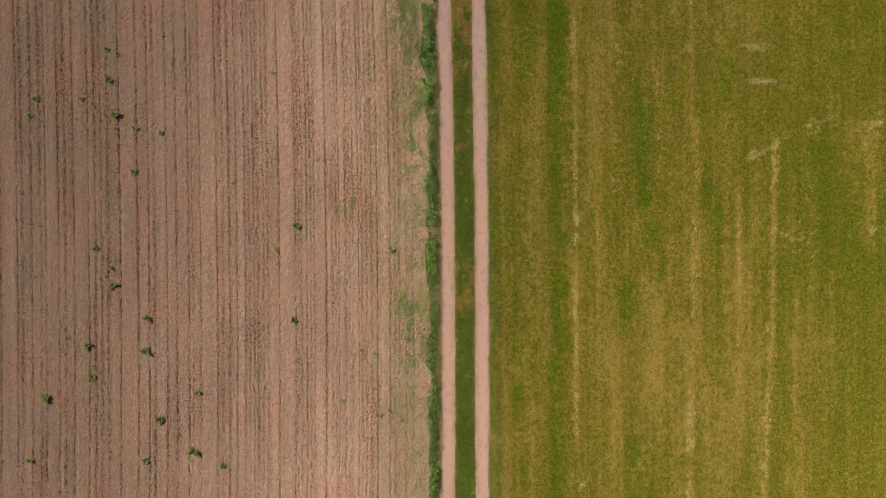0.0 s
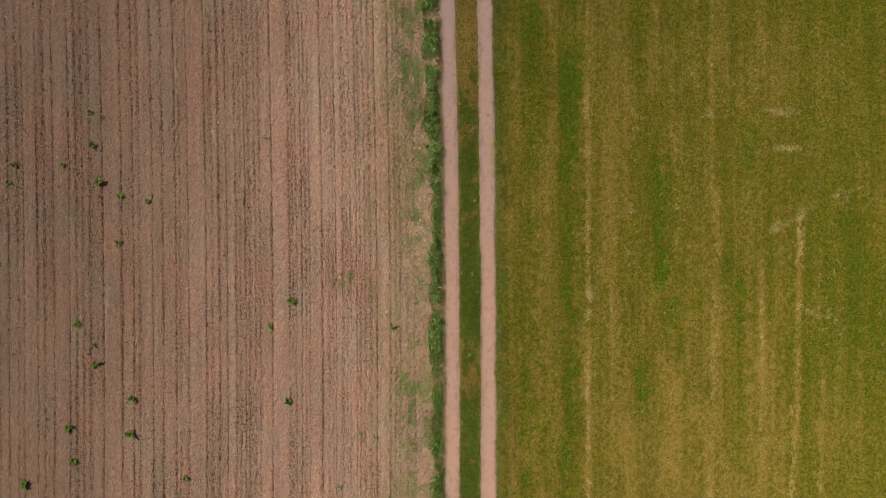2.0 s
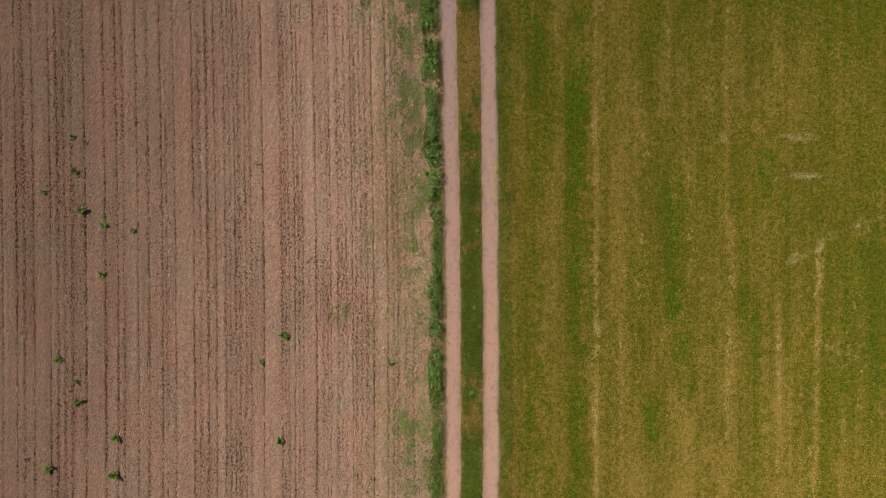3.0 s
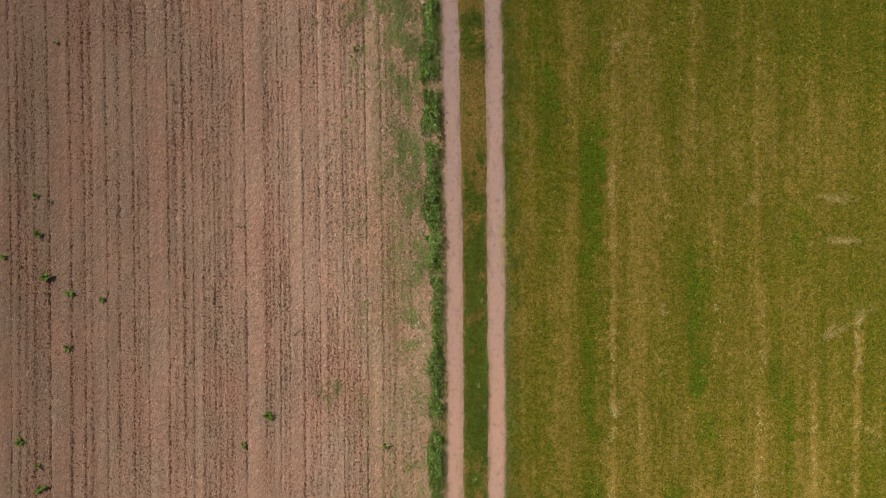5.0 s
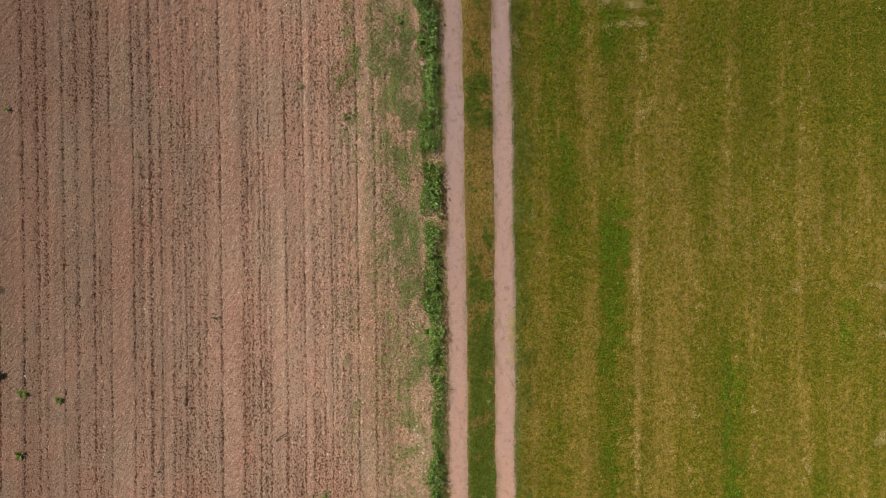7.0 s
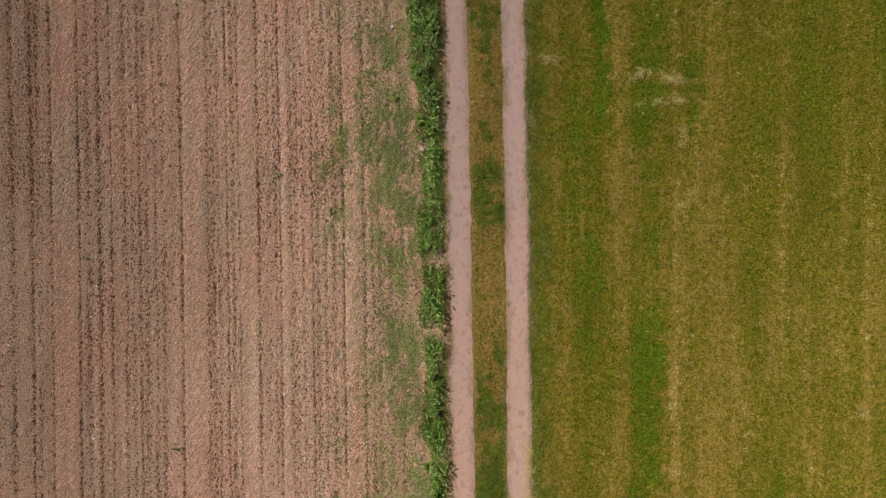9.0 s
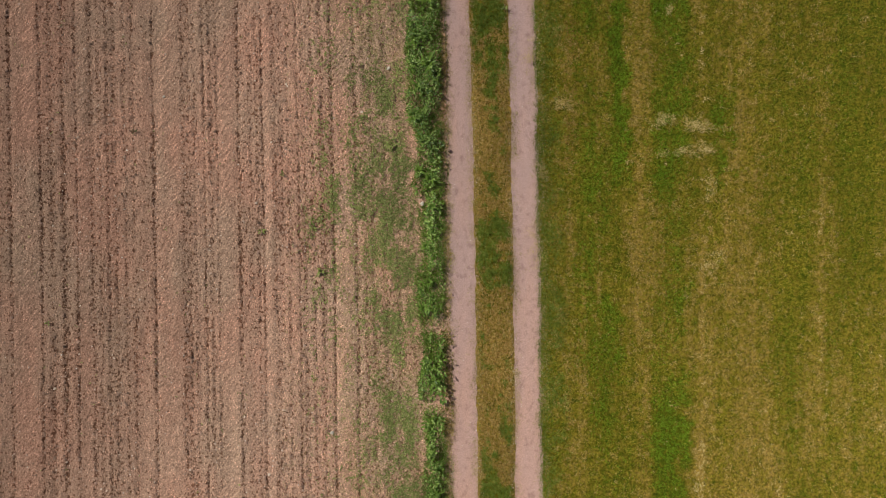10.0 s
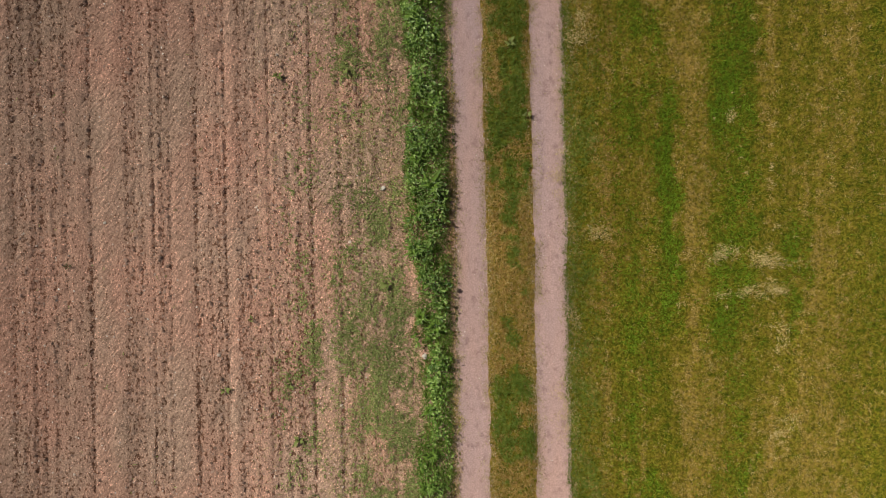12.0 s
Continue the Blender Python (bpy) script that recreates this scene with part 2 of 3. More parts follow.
def soil_material():
    """Dry tilled soil: crumbly, with dark damp crumbs and painted pit shade where the drill has turned it up."""
    mat, nodes, links, bsdf = material("tilled soil", 0.95, 0.05)

    def attribute(key):
        node = nodes.new("ShaderNodeAttribute")
        node.attribute_name = key
        return node.outputs["Fac"]

    # dry holds the soil tone: dark far out, pale by the track
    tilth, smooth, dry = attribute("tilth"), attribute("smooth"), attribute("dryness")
    wide = ramp(nodes, links, dry, [(0.0, SOIL_DARK), (0.5, SOIL_A), (1.0, SOIL_PALE)])
    red = ramp(nodes, links, noise_node(nodes, links, 0.55, (1, 0.5, 1), 3), [(0.38, (0.96, 1.01, 1.0)), (0.62, (1.08, 0.985, 0.97))])
    rows = ramp(nodes, links, noise_node(nodes, links, 3.0, (1, 0.03, 1), 3), [(0.3, (0.86, 0.85, 0.85)), (0.7, (1.12, 1.13, 1.13))])
    crumb = ramp(nodes, links, noise_node(nodes, links, 26, (1, 0.8, 1), 3, 0.65), [(0.3, (0.62, 0.60, 0.59)), (0.5, (1, 1, 1)), (0.68, (1.36, 1.36, 1.36))])
    speck = ramp(nodes, links, noise_node(nodes, links, 32, (1, 1, 1), 1, 0.5), [(0.62, (1, 1, 1)), (0.68, (1.75, 1.77, 1.8))])
    # dark flecks of damp crumbs and painted shade of small pits, thick in the drilled rows and rarer on the bands
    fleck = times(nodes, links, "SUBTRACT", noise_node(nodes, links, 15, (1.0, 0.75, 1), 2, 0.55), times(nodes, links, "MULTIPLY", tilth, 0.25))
    damp_pit_shade = ramp(nodes, links, fleck, [(0.26, (0.42, 0.34, 0.30)), (0.335, (1, 1, 1))])
    # shade of the furrows, put into the colour along the rows
    furrow_shade = ramp(nodes, links, tilth, [(0.4, (1, 1, 1)), (0.9, (0.80, 0.76, 0.74))])
    # slanted marks of tyre treads on the bands
    tread = noise_node(nodes, links, 14, (1, 0.28, 1), 3, 0.6, 42)
    marks = mix(nodes, links, "MIX", times(nodes, links, "MULTIPLY", smooth, 0.9), (1, 1, 1), ramp(nodes, links, tread, [(0.36, (0.80, 0.78, 0.77)), (0.5, (1, 1, 1)), (0.64, (1.16, 1.16, 1.16))]))
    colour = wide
    for layer in (red, rows, crumb, speck, damp_pit_shade, furrow_shade, marks):
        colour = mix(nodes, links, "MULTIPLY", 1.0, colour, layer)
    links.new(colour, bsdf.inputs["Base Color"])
    rough = times(nodes, links, "MULTIPLY", noise_node(nodes, links, 16, (1, 0.9, 1), 5, 0.75), times(nodes, links, "ADD", tilth, 0.5))
    slant = times(nodes, links, "MULTIPLY", tread, times(nodes, links, "ADD", times(nodes, links, "MULTIPLY", smooth, 0.6), 0.15))
    bump(nodes, links, bsdf, times(nodes, links, "ADD", rough, slant), 1.0, 0.075)
    return mat


def island_material(name, stops, rough=0.7, gloss=0.25, through_light=0.0, patches=0.25, tufts=0):
    """A colour for each separate piece of a mesh, with a slow change over the ground."""
    mat, nodes, links, bsdf = material(name, rough, gloss, 0.9)
    one = nodes.new("ShaderNodeNewGeometry").outputs["Random Per Island"]
    if tufts:
        near = times(nodes, links, "MULTIPLY", times(nodes, links, "SUBTRACT", noise_node(nodes, links, tufts, (1, 0.9, 1), 3, 0.6), 0.5), 1.7)
        one = times(nodes, links, "ADD", times(nodes, links, "ADD", times(nodes, links, "MULTIPLY", one, 0.36), 0.32), near)
    colour = ramp(nodes, links, one, stops)
    slow = ramp(nodes, links, noise_node(nodes, links, 0.8, (1, 0.4, 1)), [(0.3, (1 - patches,) * 3), (0.7, (1 + patches,) * 3)])
    colour = mix(nodes, links, "MULTIPLY", 1.0, colour, slow)
    links.new(colour, bsdf.inputs["Base Color"])
    if through_light:
        leaf = nodes.new("ShaderNodeBsdfTranslucent")
        links.new(colour, leaf.inputs[0])
        both = nodes.new("ShaderNodeMixShader")
        both.inputs[0].default_value = through_light
        links.new(bsdf.outputs[0], both.inputs[1])
        links.new(leaf.outputs[0], both.inputs[2])
        links.new(both.outputs[0], nodes["Material Output"].inputs[0])
    return mat


def gravel_material():
    mat, nodes, links, bsdf = material("packed gravel", 0.9, 0.2)
    wide = ramp(nodes, links, noise_node(nodes, links, 0.8, (1.5, 0.35, 1)), [(0.3, GRAVEL_A), (0.7, GRAVEL_B)])
    grit = ramp(nodes, links, noise_node(nodes, links, 30, (1, 1, 1), 5, 0.75), [(0.3, (0.70, 0.67, 0.67)), (0.5, (1, 1, 1)), (0.68, (1.34, 1.32, 1.32))])
    stains = ramp(nodes, links, noise_node(nodes, links, 7, (1, 0.7, 1), 3), [(0.34, (0.78, 0.75, 0.76)), (0.45, (1, 1, 1))])
    place = nodes.new("ShaderNodeSeparateXYZ")
    links.new(nodes.new("ShaderNodeNewGeometry").outputs["Position"], place.inputs[0])
    north = times(nodes, links, "MULTIPLY", times(nodes, links, "SUBTRACT", place.outputs[1], 5.0), 0.055)
    wide = mix(nodes, links, "MULTIPLY", 1.0, wide, ramp(nodes, links, north, [(0.0, (1.08, 0.98, 0.88)), (1.0, (0.95, 0.97, 1.02))]))
    colour = mix(nodes, links, "MULTIPLY", 1.0, mix(nodes, links, "MULTIPLY", 1.0, wide, grit), stains)
    links.new(colour, bsdf.inputs["Base Color"])
    bump(nodes, links, bsdf, noise_node(nodes, links, 60, (1, 1, 1), 6, 0.7), 0.6, 0.012)
    return mat


def turf_material():
    """Thatch under the grass, greener or drier by the mesh's own measure of dryness, speckled tuft by tuft."""
    mat, nodes, links, bsdf = material("turf", 0.95, 0.1)
    dry = nodes.new("ShaderNodeAttribute")
    dry.attribute_name = "dryness"
    tuft = times(nodes, links, "SUBTRACT", noise_node(nodes, links, 6, (1, 0.85, 1), 4, 0.75), 0.5)
    level = times(nodes, links, "ADD", dry.outputs["Fac"], times(nodes, links, "MULTIPLY", tuft, 2.6))
    colour = ramp(nodes, links, level, [(0.0, TURF_GREEN), (0.45, TURF_MID), (1.0, TURF_DRY)])
    crumb = ramp(nodes, links, noise_node(nodes, links, 15, (1, 1, 1), 3, 0.65), [(0.3, (0.42, 0.44, 0.42)), (0.5, (1, 1, 1)), (0.7, (1.75, 1.7, 1.7))])
    straw = ramp(nodes, links, noise_node(nodes, links, 22, (1, 0.8, 1), 2, 0.6), [(0.63, (1, 1, 1)), (0.70, (1.9, 1.8, 2.4))])
    colour = mix(nodes, links, "MULTIPLY", 1.0, mix(nodes, links, "MULTIPLY", 1.0, colour, crumb), straw)
    links.new(colour, bsdf.inputs["Base Color"])
    bump(nodes, links, bsdf, noise_node(nodes, links, 30, (1, 1, 1), 5, 0.7), 1.0, 0.05)
    return mat


def far_material():
    """The land beyond: tilled to the west, grass to the east."""
    mat, nodes, links, bsdf = material("far land", 0.95, 0.1)
    place = nodes.new("ShaderNodeSeparateXYZ")
    links.new(nodes.new("ShaderNodeNewGeometry").outputs["Position"], place.inputs[0])
    east = nodes.new("ShaderNodeMath")
    east.operation = "GREATER_THAN"
    east.inputs[1].default_value = 1.0
    links.new(place.outputs[0], east.inputs[0])
    patch = ramp(nodes, links, noise_node(nodes, links, 0.2, (1, 0.2, 1)), [(0.3, (0.8, 0.8, 0.8)), (0.7, (1.2, 1.2, 1.2))])
    colour = mix(nodes, links, "MIX", east.outputs[0], SOIL_A, TURF_MID)
    links.new(mix(nodes, links, "MULTIPLY", 1.0, colour, patch), bsdf.inputs["Base Color"])
    return mat


SOIL_DARK, SOIL_A, SOIL_PALE = (0.300, 0.190, 0.137), (0.380, 0.241, 0.177), (0.52, 0.335, 0.248)
GRAVEL_A, GRAVEL_B = (0.45, 0.315, 0.29), (0.49, 0.318, 0.262)
TURF_GREEN, TURF_MID, TURF_DRY = (0.070, 0.090, 0.005), (0.142, 0.116, 0.011), (0.27, 0.182, 0.036)
SOIL, GRAVEL, TURF, FAR = soil_material(), gravel_material(), turf_material(), far_material()
CLOD = island_material("soil clods", [(0.0, (0.1947, 0.1235, 0.0931)), (0.4, (0.3344, 0.2185, 0.1672)), (0.95, (0.4465, 0.3021, 0.2356)), (1.0, (0.665, 0.5605, 0.475))], 0.95, 0.05)
PEBBLE = island_material("pebbles", [(0.0, (0.25, 0.17, 0.15)), (0.5, (0.43, 0.29, 0.25)), (0.85, (0.56, 0.44, 0.38)), (1.0, (0.75, 0.68, 0.60))], 0.8, 0.2)
LITTER = island_material("field litter", [(0.0, (0.15, 0.125, 0.05)), (0.5, (0.33, 0.26, 0.12)), (1.0, (0.56, 0.45, 0.25))], 0.8, 0.1, 0.1)
PALE = island_material("pale field stones", [(0.0, (0.42, 0.31, 0.25)), (0.6, (0.60, 0.50, 0.43)), (1.0, (0.78, 0.72, 0.66))], 0.8, 0.2)
GREEN = island_material("mown green grass", [(0.0, (0.095, 0.096, 0.006)), (0.5, (0.24, 0.21, 0.016)), (1.0, (0.42, 0.34, 0.06))], 0.7, 0.08, 0.2, tufts=13)
FRESH = island_material("fresh green grass", [(0.0, (0.05, 0.085, 0.008)), (0.5, (0.135, 0.195, 0.026)), (1.0, (0.28, 0.32, 0.07))], 0.7, 0.08, 0.2, tufts=13)
RUSSET = island_material("russet grass", [(0.0, (0.1582, 0.0847, 0.0203)), (0.5, (0.339, 0.1921, 0.0565)), (1.0, (0.5424, 0.3503, 0.1356))], 0.75, 0.1, 0.15, tufts=13)
VERGE = island_material("verge grass", [(0.0, (0.035, 0.065, 0.008)), (0.45, (0.125, 0.195, 0.027)), (1.0, (0.30, 0.39, 0.09))], 0.65, 0.12, 0.2, tufts=7)
LUSHGREEN = island_material("lush green grass", [(0.0, (0.06, 0.105, 0.006)), (0.5, (0.14, 0.24, 0.012)), (1.0, (0.25, 0.36, 0.036))], 0.7, 0.08, 0.2, tufts=13)
WITHERED = island_material("withered leaves", [(0.0, (0.05, 0.045, 0.02)), (0.5, (0.11, 0.10, 0.045)), (1.0, (0.20, 0.19, 0.10))], 0.8, 0.1, 0.1)
STRAW = island_material("dry grass", [(0.0, (0.215, 0.14, 0.028)), (0.5, (0.40, 0.283, 0.088)), (1.0, (0.60, 0.455, 0.215))], 0.75, 0.1, 0.15, tufts=13)
HAY = island_material("pale hay", [(0.0, (0.4032, 0.2912, 0.1008)), (1.0, (0.6944, 0.56, 0.28))], 0.75, 0.15, 0.1)
WEED = island_material("weed leaves", [(0.0, (0.14, 0.17, 0.05)), (0.6, (0.265, 0.305, 0.09)), (1.0, (0.44, 0.47, 0.18))], 0.6, 0.15, 0.2)
LEAF = island_material("broad leaves", [(0.0, (0.06, 0.13, 0.014)), (0.6, (0.18, 0.29, 0.045)), (1.0, (0.40, 0.52, 0.16))], 0.45, 0.35, 0.2)
DEAD = island_material("dead stalks", [(0.0, (0.05, 0.03, 0.02)), (1.0, (0.16, 0.09, 0.05))], 0.85, 0.2)
STONE = island_material("pale stone", [(0.0, (0.36, 0.30, 0.25)), (1.0, (0.55, 0.50, 0.43))], 0.8, 0.2)


# ---- building ----
def mesh_from(name, verts, faces, mat):
    """A mesh from arrays of corners and of equal-sided faces."""
    data = bpy.data.meshes.new(name)
    faces = np.asarray(faces, dtype=np.int32)
    data.vertices.add(len(verts))
    data.vertices.foreach_set("co", np.ascontiguousarray(verts, dtype=np.float32).ravel())
    data.loops.add(faces.size)
    data.loops.foreach_set("vertex_index", faces.ravel())
    data.polygons.add(len(faces))
    data.polygons.foreach_set("loop_start", np.arange(0, faces.size, faces.shape[1], dtype=np.int32))
    data.update(calc_edges=True)
    data.materials.append(mat)
    return data


def sheet(name, west, east, across, ys, height, mat, label, category, place=None):
    """A strip of ground between two edges that run north; across: places from 0 to 1, or the argument of place."""
    y = np.repeat(ys[:, None], len(across), 1)
    x = place(across[None, :], y) if place else west(y) + (east(y) - west(y)) * across[None, :]
    z = height(x, y)
    verts = np.stack([x, y, z], -1).reshape(-1, 3)
    n, m = len(ys), len(across)
    at = np.arange(n * m).reshape(n, m)
    faces = np.stack([at[:-1, :-1], at[:-1, 1:], at[1:, 1:], at[1:, :-1]], -1).reshape(-1, 4)
    ob = tagged(new(name, mesh_from(name, verts, faces, mat)), label, category, kind="structure")
    return ob, x, y


def stuff(name, verts, faces, mat, label, category):
    return tagged(new(name, mesh_from(name, verts, faces, mat)), label, category, kind="stuff")


def blades(x, y, z, length, width, lie, heading):
    """Single grass blades: lie is the angle from upright, heading its way over the ground."""
    n = len(x)
    tip = np.stack([x + length * np.sin(lie) * np.cos(heading), y + length * np.sin(lie) * np.sin(heading), z + length * np.cos(lie)], -1)
    side = np.stack([-np.sin(heading), np.cos(heading), np.zeros(n)], -1) * (width / 2)[:, None]
    foot = np.stack([x, y, z], -1)
    verts = np.stack([foot - side, foot + side, tip], 1).reshape(-1, 3)
    return verts, np.arange(3 * n).reshape(n, 3)


def leaves(x, y, z, length, width, lift, heading):
    """Single folded leaves of two faces: lift is the angle of the leaf above the ground."""
    n = len(x)
    out = np.stack([np.cos(heading) * np.cos(lift), np.sin(heading) * np.cos(lift), np.sin(lift)], -1) * length[:, None]
    side = np.stack([-np.sin(heading), np.cos(heading), np.zeros(n)], -1) * (width / 2)[:, None]
    foot = np.stack([x, y, z], -1)
    rise = np.array([0, 0, 1.0]) * (width * 0.25)[:, None]
    verts = np.stack([foot, foot + out * 0.5 - side + rise, foot + out, foot + out * 0.5 + side + rise], 1).reshape(-1, 3)
    first = 4 * np.arange(n)[:, None]
    return verts, np.concatenate([first + [0, 1, 2], first + [0, 2, 3]])


def crumbs(x, y, z, size):
    """Uneven four-sided lumps that sit in the ground."""
    n = len(x)
    corner = np.array([(1, 0, -0.3), (0, 1, -0.3), (-1, 0, -0.3), (0, -1, -0.3), (0, 0, 0.8)], float)
    spread = rng.uniform(0.5, 1.3, (n, 5, 1)) * corner[None] * size[:, None, None]
    spread[:, 4, :2] = rng.normal(0, 0.35, (n, 2)) * size[:, None]
    turn = rng.uniform(0, 6.3, n)
    c, s = np.cos(turn)[:, None], np.sin(turn)[:, None]
    px, py = spread[:, :, 0] * c - spread[:, :, 1] * s, spread[:, :, 0] * s + spread[:, :, 1] * c
    verts = np.stack([px + x[:, None], py + y[:, None], spread[:, :, 2] + z[:, None]], -1).reshape(-1, 3)
    face = np.array([(0, 1, 4), (1, 2, 4), (2, 3, 4), (3, 0, 4)])
    return verts, (5 * np.arange(n)[:, None, None] + face[None]).reshape(-1, 3)


def field_height(x, y):
    smooth = band(x, y)
    row = rows_between(x, y)
    rough = (lumps(x, y, 0.11, 1, 3) - 0.5) * 0.075 + (lumps(x + 31, y, 0.3, 1.4, 3) - 0.5) * 0.03
    pits = np.clip(lumps(x + 77, y, 0.09, 1.0, 2) - 0.54, 0, 1) * 0.20 * (0.3 + row)
    z = rough * (1 - 0.7 * smooth) - row * (0.006 + 0.04 * lumps(x + 5, y, 0.10, 1.3, 2)) - pits * (1 - smooth) - 0.012 * smooth
    edge = np.clip((edges(y)[0] - x) / 0.25, 0, 1)
    return z * edge + (1 - edge) * (-0.02)


def field_columns():
    """Places across the field: even steps, with each drilled row's floor and flanks between them."""
    even = np.concatenate([np.arange(WEST, -12, 0.085), np.arange(-12, -0.3, 0.058)])
    middles, halves, _ = np.array(ROWS).T
    even = even[np.min(np.abs(even[:, None] - middles[None, :]) - halves[None, :] * 1.3, axis=1) > 0]
    return np.sort(np.concatenate([even, middles, middles - halves, middles + halves, [-0.2155]]))


def field_place(s, y):
    """x of a place across the field, which follows the ragged edge of the track at its end."""
    return s + left_rut(y) - 0.1445 + ragged(y, 3.3) * np.clip((s + 0.8) / 0.5845, 0, 1)


def rut_height(x, y):
    return -0.03 + (lumps(x, y, 0.25, 2, 3) - 0.5) * 0.03


def turf_height(x, y):
    return (lumps(x, y, 0.11, 1, 2) - 0.5) * 0.09


def grass_height(x, y):
    """The turf, which falls away to the wheel tracks at its edges."""
    e = edges(y)
    inner = np.where(x > (e[2] + e[3]) / 2, x - e[3], np.where(x > (e[0] + e[1]) / 2, np.minimum(x - e[1], e[2] - x), e[0] - x))
    full = np.clip(inner / 0.16, 0, 1)
    return turf_height(x, y) * full - 0.03 * (1 - full)


def scatter(count, west, east, south=SOUTH, north=NORTH):
    return rng.uniform(west, east, count), rng.uniform(south, north, count)


# ---- ground ----
far = bpy.data.meshes.new("ground")
bm = bmesh.new()
bmesh.ops.create_grid(bm, x_segments=40, y_segments=40, size=900)
bm.to_mesh(far)
bm.free()
far.materials.append(FAR)
ground = tagged(new("ground", far), "open farmland, tilled soil beside grassland", "ground", kind="structure")
ground.location.z = -0.12

def far_track(name, middle, half, label):
    """The wheel track where it runs on, south and north of the nearer land."""
    verts, faces = [], []
    for start, stop in ((-300.0, SOUTH), (NORTH, 300.0)):
        at = len(verts)
        for k in range(13):
            y = start + (stop - start) * k / 12
            near = min(max(y, SOUTH), NORTH)
            verts += [(middle(near) - half, y, -0.05), (middle(near) + half, y, -0.05)]
        faces += [(at + 2 * k, at + 2 * k + 1, at + 2 * k + 3, at + 2 * k + 2) for k in range(12)]
    tagged(new(name, mesh_from(name, np.array(verts), faces, GRAVEL)), label, "track", kind="structure")


far_track("far_track_west", left_rut, 0.36, "gravel wheel track running on over the fields")
far_track("far_track_east", right_rut, 0.375, "gravel wheel track running on over the fields")
lines = np.concatenate([np.arange(SOUTH, 9, 0.10), np.arange(9, NORTH + 0.05, 0.07)])
field, fx, fy = sheet("field", None, None, field_columns(), lines, field_height, SOIL, "reddish brown tilled soil with drilled rows and wheel bands", "field", field_place)
coarse = np.arange(SOUTH, NORTH + 0.1, 0.07)
even = np.linspace(0, 1, 19)
sheet("wheel_track_west", lambda y: edges(y)[0], lambda y: edges(y)[1], even, coarse, rut_height, GRAVEL, "pinkish packed gravel wheel track", "track")
strip, sx, sy = sheet("grass_strip", lambda y: edges(y)[1], lambda y: edges(y)[2], even, coarse, grass_height, TURF, "grassy strip between the two wheel tracks", "grass strip")
sheet("wheel_track_east", lambda y: edges(y)[2], lambda y: edges(y)[3], even, coarse, rut_height, GRAVEL, "pinkish packed gravel wheel track", "track")
meadow, mx, my = sheet("meadow", lambda y: edges(y)[3], lambda y: y * 0 + EAST, np.linspace(0, 1, 190), np.arange(SOUTH, NORTH + 0.1, 0.14), grass_height, TURF, "mown meadow turf with dry stripes", "meadow")
for ob, key, measure in ((field, "tilth", tilth(fx, fy)), (field, "smooth", band(fx, fy)), (field, "dryness", soil_paleness(fx, fy)), (strip, "dryness", np.clip(strip_dry(sy) * 0.8 + 0.4 - np.minimum(sx - edges(sy)[1], edges(sy)[2] - sx) / 0.20, strip_dry(sy) * 0.8, 1)), (meadow, "dryness", meadow_state(mx, my)[0])):
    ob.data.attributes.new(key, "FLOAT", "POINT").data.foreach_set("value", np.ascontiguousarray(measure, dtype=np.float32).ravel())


# ---- meadow grass ----
def tuft_ways(x, y, wild=1.5):
    """Grass lies in tufts: neighbours share their heading."""
    return lumps(x, y, 0.16, 1, 2) * 25 + rng.normal(0, wild, len(x))


def grow(name, x, y, mat, long, wide, label, category, lie=(0.35, 1.25), lift=0.0, grown=1.0):
    z = grass_height(x, y) - 0.005 + lift
    n = len(x)
    tall = (0.55 + 0.9 * lumps(x + 61, y, 0.12, 1, 2)) * grown
    verts, faces = blades(x, y, z, rng.uniform(*long, n) * tall, rng.uniform(*wide, n), rng.uniform(*lie, n), tuft_ways(x, y))
    return stuff(name, verts, faces, mat, label, category)


count = 1500000
x, y = scatter(count, 1.5, EAST)
near = np.where((y > 15) & (x < 15 - (y - 15) * 0.3), 1.0, np.where((y > 17.5) & (x > 17), 0.12, 0.55))
keep = (rng.random(count) < near) & (x > edges(y)[3] - 0.03 + rng.random(count) ** 2 * 0.1)
x, y = x[keep], y[keep]
dry, lush = meadow_state(x, y)
is_dry = by_tufts(x, y) < dry
is_lush = ~is_dry & (rng.random(len(x)) < lush)
is_green = ~is_dry & ~is_lush
grow("meadow_grass", x[is_green], y[is_green], GREEN, (0.04, 0.08), (0.010, 0.020), "short mown olive green meadow grass", "grass")
grow("lush_grass", x[is_lush], y[is_lush], LUSHGREEN, (0.06, 0.11), (0.010, 0.020), "fresh bright green grass in patches", "grass")
grow("dry_grass", x[is_dry], y[is_dry], STRAW, (0.025, 0.055), (0.007, 0.014), "dry straw coloured mown grass in stripes", "grass", (0.8, 1.45), 0.012)
# pale straw along the dry stripes
x, y = scatter(420000, 4.5, 20)
fine = lumps(x + 9, y, 0.22, 1.5, 3)
keep = by_tufts(x, y) < stripe_sum(x, y, STRIPES, fine) * (0.1 + 1.2 * fine) * np.clip(4 * (lumps(x + 3, y, 0.3, 1.8) - 0.32), 0.1, 1.2)
grow("pale_straw", x[keep], y[keep], HAY, (0.05, 0.11), (0.011, 0.019), "pale loose straw along the dry stripes", "straw", (0.9, 1.5), 0.015)
